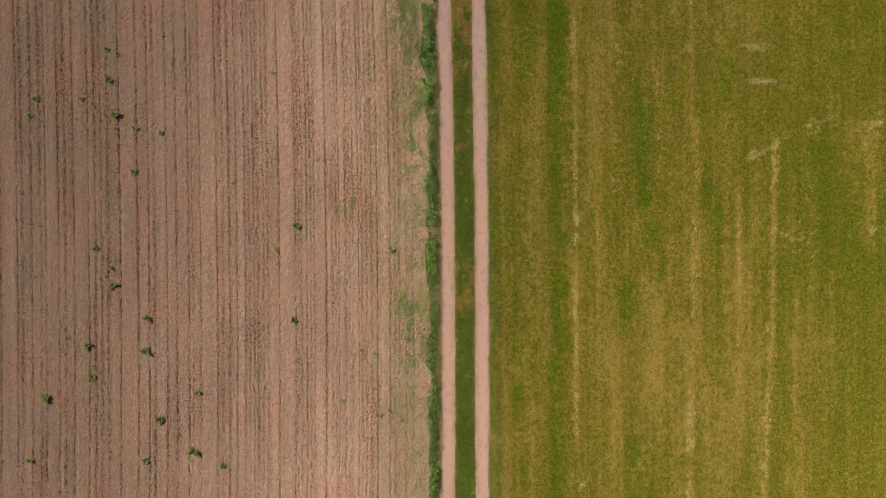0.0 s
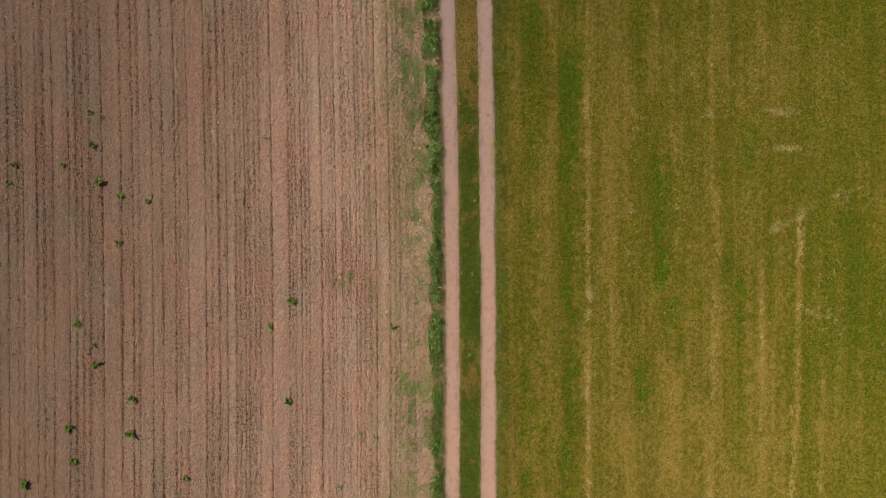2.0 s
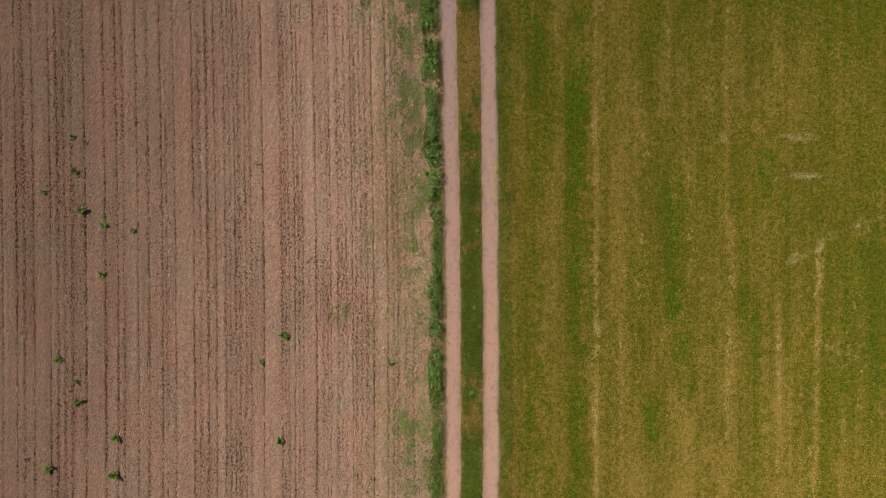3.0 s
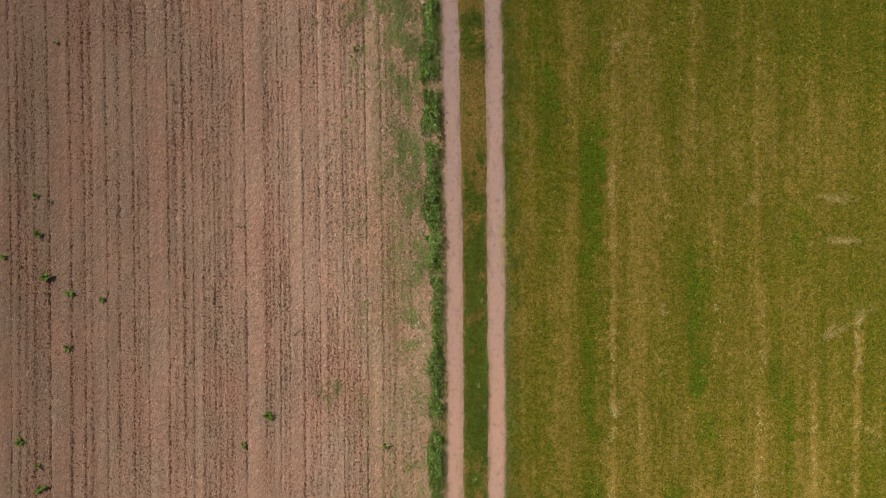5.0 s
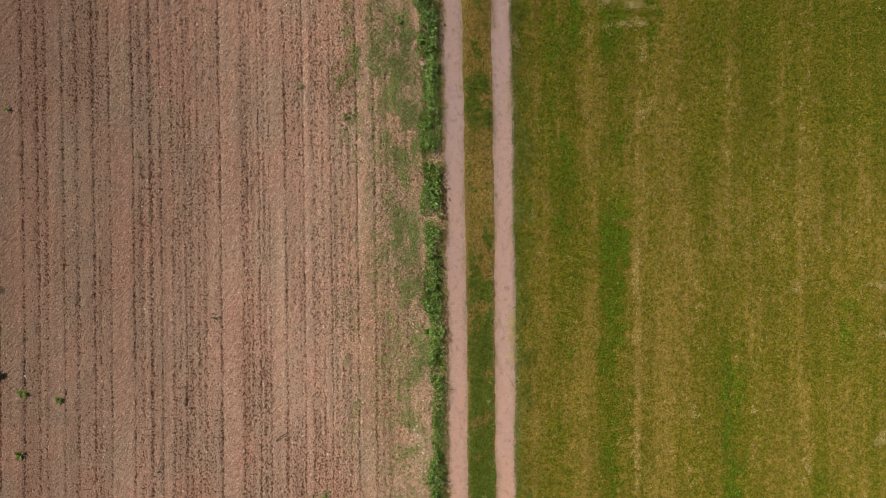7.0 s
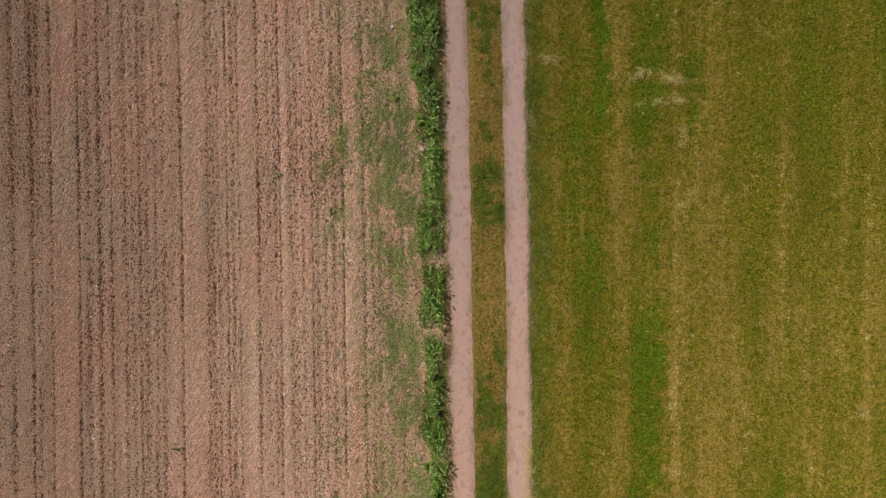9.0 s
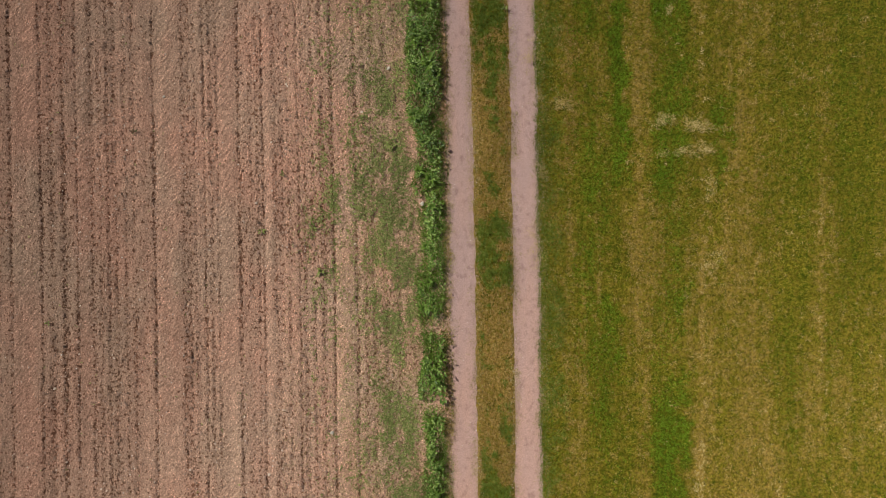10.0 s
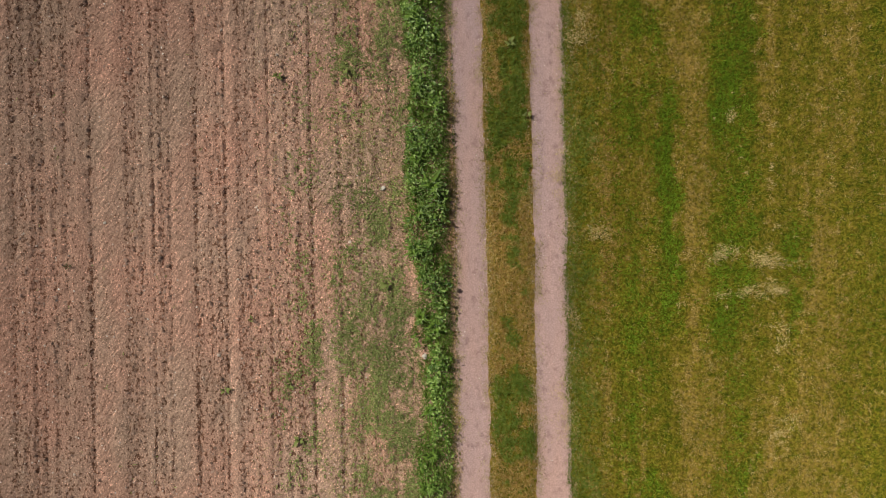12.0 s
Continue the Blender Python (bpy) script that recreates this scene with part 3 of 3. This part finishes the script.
# small tufts of straw all over the mown grass
x, y = scatter(60000, 2.6, 23)
dry = meadow_state(x, y)[0]
keep = rng.random(len(x)) < np.clip(0.03 + 0.28 * dry, 0, 0.4) * np.clip(4 * (lumps(x + 33, y, 1.6, 2.5) - 0.36), 0.15, 1)
x, y = np.repeat(x[keep], 5), np.repeat(y[keep], 5)
x, y = x + rng.normal(0, 0.022, len(x)), y + rng.normal(0, 0.026, len(x))
grow("straw_tufts", x, y, STRAW, (0.03, 0.08), (0.008, 0.015), "pale tufts of dry straw dotted over mown grass", "straw", (0.8, 1.45), 0.02)
# russet patches not far from the wheel track
x, y = scatter(300000, 2.2, 10.5)
patch = 0
for middle, half, ya, yb, power in ((2.95, 0.38, 17, 33, 0.8), (3.0, 0.42, -12, 4, 0.9), (3.0, 0.4, 4, 17, 0.4), (8.4, 0.6, 10.5, 18, 0.55), (8.3, 0.4, 17.5, 26, 0.4), (7.6, 0.3, 4, 10, 0.4), (4.9, 0.25, -6, 9, 0.45), (6.9, 0.3, 19, 23, 0.5)):
    patch = patch + power * np.exp(-((x - middle) / half) ** 2) * np.clip((y - ya) / 1.2, 0, 1) * np.clip((yb - y) / 1.2, 0, 1)
patch = patch * np.clip(4.5 * (lumps(x + 5, y, 0.6, 2.2) - 0.47), 0, 1)
keep = by_tufts(x, y) < patch
grow("russet_grass", x[keep], y[keep], RUSSET, (0.035, 0.08), (0.008, 0.015), "russet brown patches in the mown grass", "grass", (0.6, 1.4), 0.012)
# taller grass along the wheel track
x, y = scatter(170000, 1.5, 3.3)
off = x - edges(y)[3]
keep = (off > -0.07) & (rng.random(len(x)) < np.exp(-np.clip(off, 0, 9) / 0.2) * 1.2 + 0.95 * np.exp(-((off - 0.35) / 0.3) ** 2) * np.clip(6 * (lumps(x + 91, y, 0.4, 1.3) - 0.45), 0, 1))
grow("edge_grass", x[keep], y[keep], FRESH, (0.06, 0.14), (0.008, 0.016), "taller dull green grass beside the wheel track", "grass")

# ---- strip between the wheel tracks ----
x, y = scatter(340000, -0.6, 2.2)
e = edges(y)
keep = (x > e[1] - 0.08) & (x < e[2] + 0.08)
x, y = x[keep], y[keep]
inner = np.minimum(x - edges(y)[1], edges(y)[2] - x)
thin = rng.random(len(x)) < np.clip(0.25 + inner / 0.16, 0, 1)
x, y, inner = x[thin], y[thin], inner[thin]
dry = np.clip(1.1 * strip_dry(y) - 0.08 + (lumps(x, y, 0.38, 1.6) - 0.5) * 2.1 + 0.75 * np.clip(0.14 - inner, 0, 0.2) / 0.14, 0, 1)
is_dry = by_tufts(x, y) < dry
is_russet = is_dry & (rng.random(len(x)) < 0.55)
grow("strip_russet_grass", x[is_russet], y[is_russet], RUSSET, (0.05, 0.11), (0.007, 0.014), "russet brown withered grass on the middle strip", "grass", (0.6, 1.4))
is_straw = is_dry & ~is_russet
grow("strip_dry_grass", x[is_straw], y[is_straw], STRAW, (0.05, 0.12), (0.007, 0.014), "dry brownish grass on the middle strip", "grass", (0.6, 1.4))
grow("strip_grass", x[~is_dry], y[~is_dry], FRESH, (0.06, 0.13), (0.008, 0.017), "green grass on the middle strip", "grass", (0.4, 1.25), 0.0, (0.7 + 0.9 * lumps(x + 29, y, 0.3, 1.4))[~is_dry])

# short dry grass that creeps onto the wheel tracks
x, y = scatter(420000, -1.0, 2.9)
gap = np.min([np.abs(x - e) for e in edges(y)], axis=0)
keep = rng.random(len(x)) < np.exp(-(gap / 0.14) ** 2) * 0.9 * np.clip(3.5 * (lumps(x + 47, y, 0.25, 1.5) - 0.25), 0.15, 1.3)
grow("fringe_grass", x[keep], y[keep], LITTER, (0.03, 0.09), (0.007, 0.015), "short dry grass creeping onto the wheel tracks", "grass", (0.8, 1.45))

# ---- verge ----
x, y = scatter(260000, -2.4, 0.3)
inside = (x > verge_edge(y)) & (x < edges(y)[0] + 0.06)
bare = 1.3 * np.exp(-((x + 1.35) / 0.26) ** 2 - ((y - 22.15) / 0.3) ** 2) + 0.5 * np.exp(-((x + 0.75) / 0.4) ** 2 - ((y - 16.6) / 0.18) ** 2) + 0.35 * np.exp(-((y - 18.7) / 0.25) ** 2)
keep = inside & (rng.random(len(x)) > bare + np.clip(9 * (lumps(x, y, 0.35, 1.2) - 0.62), 0, 0.5))
x, y = x[keep], y[keep]
tone = lumps(x, y, 0.5, 1.5) + (rng.random(len(x)) - 0.5) * 0.5
side = (edges(y)[0] - x) < 0.16
grow("verge_dry_grass", x[(tone < 0.25) | (side & (tone < 0.55))], y[(tone < 0.25) | (side & (tone < 0.55))], STRAW, (0.06, 0.14), (0.007, 0.014), "dry grass in the green verge", "grass")
grow("verge_grass", x[tone >= 0.3], y[tone >= 0.3], VERGE, (0.12, 0.30), (0.009, 0.020), "tall green grass on the verge beside the field", "grass", (0.2, 1.05), 0.0, np.clip((edges(y)[0] - x) / 0.26, 0.22, 1)[tone >= 0.3])
clump = lumps(x + 13, y, 0.32, 1.3)
# leaves crowd together
take = (rng.random(len(x)) < np.clip((clump - 0.36) * 1.9, 0.04, 0.45) * np.clip((edges(y)[0] - x) / 0.5, 0.3, 1)) & ~side
x, y, clump = x[take], y[take], clump[take]
n = len(x)
grown = 0.055 + 0.18 * np.clip(lumps(x + 3, y, 0.4, 1, 2) - 0.25, 0, 1) * rng.random(n)
verts, faces = leaves(x, y, 0.05 + 0.5 * clump * rng.random(n), grown, grown * rng.uniform(0.35, 0.55, n), rng.uniform(-0.3, 0.8, n), rng.uniform(0, 6.3, n))
stuff("verge_weeds", verts, faces, LEAF, "dense leafy green weeds on the verge", "weeds")

# ---- small weeds and dry litter in the field ----
x, y = scatter(190000, -6, -0.4)
thick = weedy(x, y)
keep = (rng.random(len(x)) < thick * 1.0) & (x < verge_edge(y) + 0.1)
x, y = x[keep], y[keep]
n = len(x)
fold = rng.integers(3, 6, n)
x, y = np.repeat(x, fold), np.repeat(y, fold)
x, y, n = x + rng.normal(0, 0.012, len(x)), y + rng.normal(0, 0.012, len(x)), len(x)
verts, faces = leaves(x, y, field_height(x, y) + 0.012, rng.uniform(0.03, 0.085, n), rng.uniform(0.012, 0.030, n), rng.uniform(0.0, 0.7, n), rng.uniform(0, 6.3, n))
stuff("field_weeds", verts, faces, WEED, "small grey green weed seedlings on the tilled soil", "weeds")
# a thin scatter of seedlings further out
x, y = scatter(26000, -24, -6)
keep = rng.random(len(x)) < (0.06 + 0.5 * np.exp(-((x + 18.2) / 2.2) ** 2 - ((y - 9.5) / 4) ** 2)) * np.clip(4 * (lumps(x, y, 0.5, 1.5) - 0.4), 0, 1.5)
x, y, n = np.repeat(x[keep], 3), np.repeat(y[keep], 3), 3 * int(keep.sum())
verts, faces = leaves(x, y, field_height(x, y) + 0.012, rng.uniform(0.03, 0.07, n), rng.uniform(0.012, 0.025, n), rng.uniform(0.0, 0.7, n), rng.uniform(0, 6.3, n))
stuff("sparse_weeds", verts, faces, WEED, "sparse green weed seedlings among the drilled rows", "weeds")
x, y = scatter(230000, -5, -0.5)
keep = (rng.random(len(x)) < np.clip(0.1 + np.clip((x + 4.0) / 2, 0, 0.8) * (0.4 + 1.2 * lumps(x + 37, y, 0.8, 1.6)), 0, 1)) & (x < verge_edge(y) + 0.1)
x, y, n = x[keep], y[keep], int(keep.sum())
verts, faces = blades(x, y, field_height(x, y) + 0.008, rng.uniform(0.03, 0.09, n), rng.uniform(0.007, 0.018, n), rng.uniform(1.1, 1.5, n), rng.uniform(0, 6.3, n))
stuff("field_litter", verts, faces, LITTER, "dry straw and olive plant litter at the edge of the field", "litter")

# ---- clods and pebbles ----
x, y = scatter(560000, -25, -0.5)
chance = (0.05 + 0.95 * rows_between(x, y, 1.6)) * np.where((y > 12) & (x > -12), 1.0, 0.5) * 0.75
keep = (rng.random(len(x)) < chance) & (x < edges(y)[0] - 0.05)
x, y, n = x[keep], y[keep], int(keep.sum())
verts, faces = crumbs(x, y, field_height(x, y), 0.012 + 0.045 * rng.random(n) ** 3)
stuff("soil_clods", verts, faces, CLOD, "loose crumbly reddish brown soil clods", "clods")
x, y = scatter(16000, -25, -0.9)
keep = rng.random(len(x)) < np.clip(2.5 * (lumps(x + 19, y, 0.9, 2.0) - 0.3), 0.1, 1)
x, y, n = x[keep], y[keep], int(keep.sum())
verts, faces = crumbs(x, y, field_height(x, y) + 0.004, 0.010 + 0.020 * rng.random(n) ** 2)
stuff("field_pebbles", verts, faces, PALE, "small pale stones scattered over the tilled soil", "pebbles")
x, y = scatter(36000, -0.8, 2.6)
e = edges(y)
d0, d1 = np.minimum(np.abs(x - e[0]), np.abs(x - e[1])), np.minimum(np.abs(x - e[2]), np.abs(x - e[3]))
keep = (((x > e[0]) & (x < e[1])) | ((x > e[2]) & (x < e[3]))) & (rng.random(len(x)) < 0.3 + 0.7 * np.exp(-np.minimum(d0, d1) / 0.1))
x, y, n = x[keep], y[keep], int(keep.sum())
verts, faces = crumbs(x, y, rut_height(x, y), 0.007 + 0.018 * rng.random(n) ** 3)
edge_x, edge_y = scatter(60000, -0.9, 2.7)
gap = np.min([np.abs(edge_x - e) for e in edges(edge_y)], axis=0)
keep = rng.random(len(gap)) < np.exp(-(gap / 0.06) ** 2)
spill, spill_faces = crumbs(edge_x[keep], edge_y[keep], grass_height(edge_x[keep], edge_y[keep]) + 0.012, 0.006 + 0.014 * rng.random(int(keep.sum())) ** 2)
verts, faces = np.concatenate([verts, spill]), np.concatenate([faces, spill_faces + len(verts)])
stuff("pebbles", verts, faces, PEBBLE, "small pale pebbles on the wheel tracks", "pebbles")

# ---- single plants ----
def leaf_mesh(name, length, width, arch, wave, mat):
    """A pointed leaf with a midrib fold, which rises and then droops."""
    steps, verts, faces = 7, [], []
    for k in range(steps):
        u = k / (steps - 1)
        half = width / 2 * math.sin(math.pi * min(1, 0.06 + 0.94 * u) ** 0.8) ** 0.8 if 0 < k < steps - 1 else width * 0.06
        z = arch * math.sin(math.pi * u * 0.8) - arch * 0.5 * u * u
        for side in (-1, 0, 1):
            verts.append((length * u, side * half + wave * math.sin(5 * u), z + abs(side) * half * 0.35))
    for k in range(steps - 1):
        for j in (0, 1):
            a = 3 * k + j
            faces.append((a, a + 3, a + 4, a + 1))
    return mesh_from(name, np.array(verts), faces, mat)


def part(name, data, parent, m, label=""):
    ob = new(name, data)
    ob.parent = parent
    ob.matrix_basis = m
    return tagged(ob, label)


WEED_LEAVES = [leaf_mesh("weed_leaf", 0.20, 0.085, 0.05, 0.012, WEED), leaf_mesh("weed_leaf", 0.16, 0.09, 0.035, -0.01, WEED), leaf_mesh("weed_leaf", 0.13, 0.06, 0.05, 0.015, WEED)]
FIELD_LEAVES = [leaf_mesh("weed_leaf", 0.20, 0.085, 0.05, 0.012, VERGE), leaf_mesh("weed_leaf", 0.16, 0.09, 0.035, -0.01, VERGE)]
DOCK_LEAVES = [leaf_mesh("dock_leaf", 0.36, 0.052, 0.10, 0.02, LEAF), leaf_mesh("dock_leaf", 0.29, 0.058, 0.07, -0.02, LEAF), leaf_mesh("dock_leaf", 0.22, 0.085, 0.05, 0.015, LEAF)]


def stem_mesh():
    """A short stem that tapers up from the root."""
    bm = bmesh.new()
    bmesh.ops.create_cone(bm, cap_ends=True, segments=7, radius1=0.016, radius2=0.007, depth=0.09, matrix=Matrix.Translation((0, 0, 0.03)))
    data = bpy.data.meshes.new("stem")
    bm.to_mesh(data)
    bm.free()
    data.materials.append(WITHERED)
    return data


STEM = stem_mesh()


def plant(name, x, y, z, count, size, leaf_kinds, tilt, label, category, group):
    """A rosette of single leaves round one root."""
    thing = tagged(new(name), label, category, group)
    thing.location = (x, y, z)
    thing.rotation_euler.z = random.uniform(0, 6.3)
    for k in range(count):
        turn = 360 * k / count + random.uniform(-25, 25)
        s = size * random.uniform(0.45, 1.15)
        m = pose(0, 0, random.uniform(0.005, 0.05) * size, 0, 0, turn) @ pose(0.02, 0, 0, random.uniform(-25, 25), -random.uniform(*tilt), 0) @ Matrix.Diagonal((s, s * random.uniform(0.8, 1.15), s, 1))
        part("leaf", random.choice(leaf_kinds), thing, m)
    part("stem", STEM, thing, Matrix.Diagonal((size, size, size, 1)))
    return thing


random.seed(5)
# green weeds in the bare field: x, y, size
FIELD_WEEDS = [
    (-16.95, 14.16, 0.7), (-16.82, 12.59, 1.0), (-20.53, 11.64, 0.9), (-20.82, 10.87, 0.9), (-18.25, 11.68, 0.9), (-16.55, 10.85, 1.5), (-15.56, 10.19, 0.9), (-14.28, 9.95, 0.7),
    (-15.64, 7.96, 1.1), (-7.48, 5.2, 1.2), (-7.6, 0.43, 1.1), (-16.76, 2.27, 1.4), (-17.6, 4.13, 1.2), (-14.98, 0.6, 1.2), (-15.08, -1.08, 1.5), (-12.69, -6.13, 1.6), (-12.53, -3.19, 1.0),
    (-14.39, -4.52, 1.2), (-20.14, -3.42, 1.4), (-18.07, -0.78, 1.1), (-17.8, -2.35, 1.0), (-20.96, -6.55, 1.0), (-15.12, -6.6, 0.9), (-11.27, -6.91, 0.9), (-16.84, 3.18, 0.8), (-8.48, 3.98, 0.8),
]
EDGE_WEEDS = [
    (-4.24, -1.1, 0.9), (-3.53, -1.31, 1.1), (-2.83, -4.17, 1.2), (-3.4, -4.4, 1.0), (-5.26, -3.58, 0.9), (-2.69, 4.0, 1.2), (-2.99, 28.48, 0.8), (-4.47, 28.34, 0.7), (-4.19, 21.44, 0.8),
    (-5.05, 22.89, 0.6), (-5.61, 21.31, 0.6), (-11.49, 18.75, 0.6), (-2.0, 23.7, 0.9), (-3.95, 20.2, 0.9), (-16.18, 20.42, 1.0), (-2.2, -4.7, 0.9), (-1.5, -6.3, 0.9),
]
for x, y, size in FIELD_WEEDS:
    plant("weed", x, y, float(field_height(np.array([x]), np.array([y]))[0]) + 0.01, random.randint(8, 12), size * 1.2, FIELD_LEAVES, (3, 30), "dark green leafy weed growing in bare tilled soil", "weed", "weeds in the field")
for x, y, size in EDGE_WEEDS:
    plant("weed", x, y, float(field_height(np.array([x]), np.array([y]))[0]) + 0.01, random.randint(5, 8), size, WEED_LEAVES, (5, 40), "small green leafy weed near the field edge", "weed", "weeds in the field")
# broad-leaved plants of the verge: x, y, size
DOCKS = [
    (-1.0, 25.89, 1.45), (-1.39, 24.49, 1.0), (-1.36, 26.52, 0.9), (-1.38, 28.04, 0.8), (-1.45, 29.69, 1.0), (-1.5, 29.06, 0.8), (-1.14, 26.71, 0.7), (-0.98, 27.7, 0.9), (-1.25, 22.97, 0.8), (-0.93, 22.75, 0.9),
    (-1.22, 23.9, 0.7), (-1.3, 25.3, 0.9), (-0.85, 17.15, 1.0), (-0.98, 19.9, 0.8), (-0.95, 12.43, 1.0), (-0.78, 14.1, 0.9), (-0.72, 6.6, 0.9), (-0.55, 4.3, 0.9), (-0.55, 2.87, 0.8), (-0.6, -5.42, 0.8),
    (-0.6, -7.14, 1.0), (-0.75, -8.0, 0.9), (-0.7, 13.72, 0.8), (-0.6, -3.13, 0.8), (-1.05, 20.9, 0.7), (-1.1, 19.2, 0.8),
]
for x, y, size in DOCKS:
    plant("dock_plant", x, y, 0.09, random.randint(32, 42), size * 0.85, DOCK_LEAVES, (0, 58), "broad leaved green dock plant on the verge", "plant", "docks on the verge")


# leafy plants in the grass between the wheel tracks: x, y, size
for x, y, size in ((1.09, 6.43, 0.9), (1.36, 5.6, 0.8), (1.11, 27.5, 0.6), (0.73, 29.1, 0.7), (0.95, 2.6, 0.7), (1.2, 9.9, 0.6)):
    plant("plantain", x, y, 0.02, random.randint(9, 13), size, WEED_LEAVES, (8, 40), "leafy green plant in the grass between wheel tracks", "plant", "plants on the middle strip")


def stalk_mesh(name, length, thick, mat):
    """A thin bent stalk with five sides."""
    verts, faces = [], []
    for k in range(5):
        u = k / 4
        for j in range(5):
            a = 2 * math.pi * j / 5
            r = thick * (1 - 0.6 * u)
            verts.append((length * u, r * math.cos(a) + 0.06 * length * math.sin(4 * u), r * math.sin(a) + thick + 0.12 * length * math.sin(3 * u)))
    for k in range(4):
        for j in range(5):
            faces.append((5 * k + j, 5 * k + (j + 1) % 5, 5 * k + 5 + (j + 1) % 5, 5 * k + 5 + j))
    return mesh_from(name, np.array(verts), faces, mat)


WITHERED_LEAVES = [leaf_mesh("withered_leaf", 0.20, 0.055, 0.07, 0.02, WITHERED), leaf_mesh("withered_leaf", 0.14, 0.06, 0.05, -0.015, WITHERED)]
DEAD_WEEDS = [(-18.79, 15.59), (-10.6, 7.36), (-8.62, 12.91), (-19.06, -0.37), (-12.82, -3.9), (-17.49, 11.25), (-16.5, 10.16), (-16.39, 13.9), (-20.6, 2.72), (-13.4, -5.32), (-3.15, 12.54), (-18.46, 10.63), (-9.13, 24.05), (-12.98, 23.9)]
for x, y in DEAD_WEEDS:
    plant("dead_weed", x, y, float(field_height(np.array([x]), np.array([y]))[0]) + 0.01, random.randint(5, 8), random.uniform(0.6, 0.9), WITHERED_LEAVES, (0, 35), "dark withered weed lying on tilled soil", "weed", "dead weeds")
twig = tagged(new("twig", stalk_mesh("twig", 0.55, 0.022, DEAD)), "dark broken twig lying on tilled soil", "twig")
twig.matrix_basis = pose(-6.45, 8.45, 0.0, 0, 0, 38)


def hay_wisp(x, y, long, wide, turn, count, label="pale loose hay lying on mown grass"):
    """A loose heap of cut stalks; long and wide are its reach."""
    heaps, count = max(4, count // 9), int(count * 3.4)
    hu, hv = rng.normal(0, 0.45, heaps) * long, rng.normal(0, 0.5, heaps) * wide + 0.06 * long * np.sin(rng.uniform(0, 6.3) + 5 * rng.random(heaps))
    of = rng.integers(0, heaps, count)
    u, v = hu[of] + rng.normal(0, 0.10, count), hv[of] + rng.normal(0, 0.06, count)
    head = rng.uniform(0, 3.1, heaps)[of] + rng.normal(0, 0.6, count)
    verts, faces = blades(u, v, 0.02 + 0.05 * rng.random(count), rng.uniform(0.03, 0.10, count), rng.uniform(0.005, 0.010, count), rng.uniform(1.1, 1.5, count), head + math.pi * rng.integers(0, 2, count))
    ob = tagged(new("hay_wisp", mesh_from("hay_wisp", verts, faces, HAY)), label, "hay", "wisps of hay", "stuff")
    ob.matrix_basis = pose(x, y, 0.02, 0, 0, turn)
    return ob


# hay: x, y, length, width, turn, stalks
WISPS = [
    (5.47, 24.4, 0.35, 0.2, 40, 90), (6.36, 24.3, 0.75, 0.12, -8, 130), (6.05, 23.55, 1.2, 0.10, 4, 130), (5.66, 27.51, 0.12, 0.08, 60, 20), (2.24, 22.92, 0.3, 0.12, -40, 45),
    (6.79, 22.5, 0.15, 0.4, 0, 50), (6.85, 20.47, 0.25, 0.5, 10, 70), (15.73, 14.11, 0.9, 0.16, 0, 170), (16.06, 12.34, 0.9, 0.14, 0, 190), (15.84, 8.71, 0.9, 0.2, 30, 150), (16.76, 9.3, 0.7, 0.3, 45, 110),
    (18.71, 10.18, 0.9, 0.3, 20, 110), (2.42, -5.58, 0.2, 0.3, 70, 60), (12.3, -4.66, 0.25, 1.0, 0, 190),
]
GRASS_WISPS = [(2.21, 29.34, 0.35, 0.3, 20, 90), (2.31, 29.66, 0.2, 0.2, 60, 40), (2.55, 24.89, 0.25, 0.4, 80, 70), (6.73, -7.76, 0.4, 0.4, 30, 100), (21.7, 10.16, 0.8, 0.6, 30, 170), (21.7, 4.44, 0.7, 0.9, 60, 170), (12.24, 14.07, 0.25, 0.25, 0, 50), (6.72, 5.54, 0.15, 0.6, 0, 80), (17.7, 4.4, 0.7, 0.5, 20, 110)]
for values in WISPS + GRASS_WISPS:
    hay_wisp(*values)
for x, y, long, count in ((1.9, 20.83, 0.5, 70), (2.02, 12.42, 0.8, 260), (1.78, 26.03, 0.5, 60), (2.12, 10.9, 0.9, 80)):
    hay_wisp(x, y, 0.16, long, random.uniform(-6, 6), count, "pale dry straw lying beside gravel track")


def stone(x, y, size, label, group="stones at the field edge"):
    bm = bmesh.new()
    bmesh.ops.create_icosphere(bm, subdivisions=2, radius=size)
    for v in bm.verts:
        v.co *= 0.8 + 0.45 * noise.noise(v.co / size * 0.9 + Vector((x, y, 0)))
        v.co.z *= 0.6
    data = bpy.data.meshes.new("stone")
    bm.to_mesh(data)
    bm.free()
    data.materials.append(STONE)
    ob = tagged(new("stone", data), label, "stone", group)
    ob.matrix_basis = pose(x, y, float(field_height(np.array([x]), np.array([y]))[0]) + size * 0.3, 0, 0, random.uniform(0, 360))


for x, y, size in ((-2.11, 25.84, 0.07), (-1.16, 22.08, 0.075), (-8.34, 25.03, 0.04), (-1.46, 8.87, 0.05), (-1.32, 8.65, 0.06), (-1.12, 8.02, 0.06), (-3.64, 15.73, 0.06), (-3.0, 4.6, 0.05), (-1.35, 9.0, 0.06), (-1.3, 8.3, 0.06)):
    stone(x, y, size, "pale rounded stone lying on tilled soil")
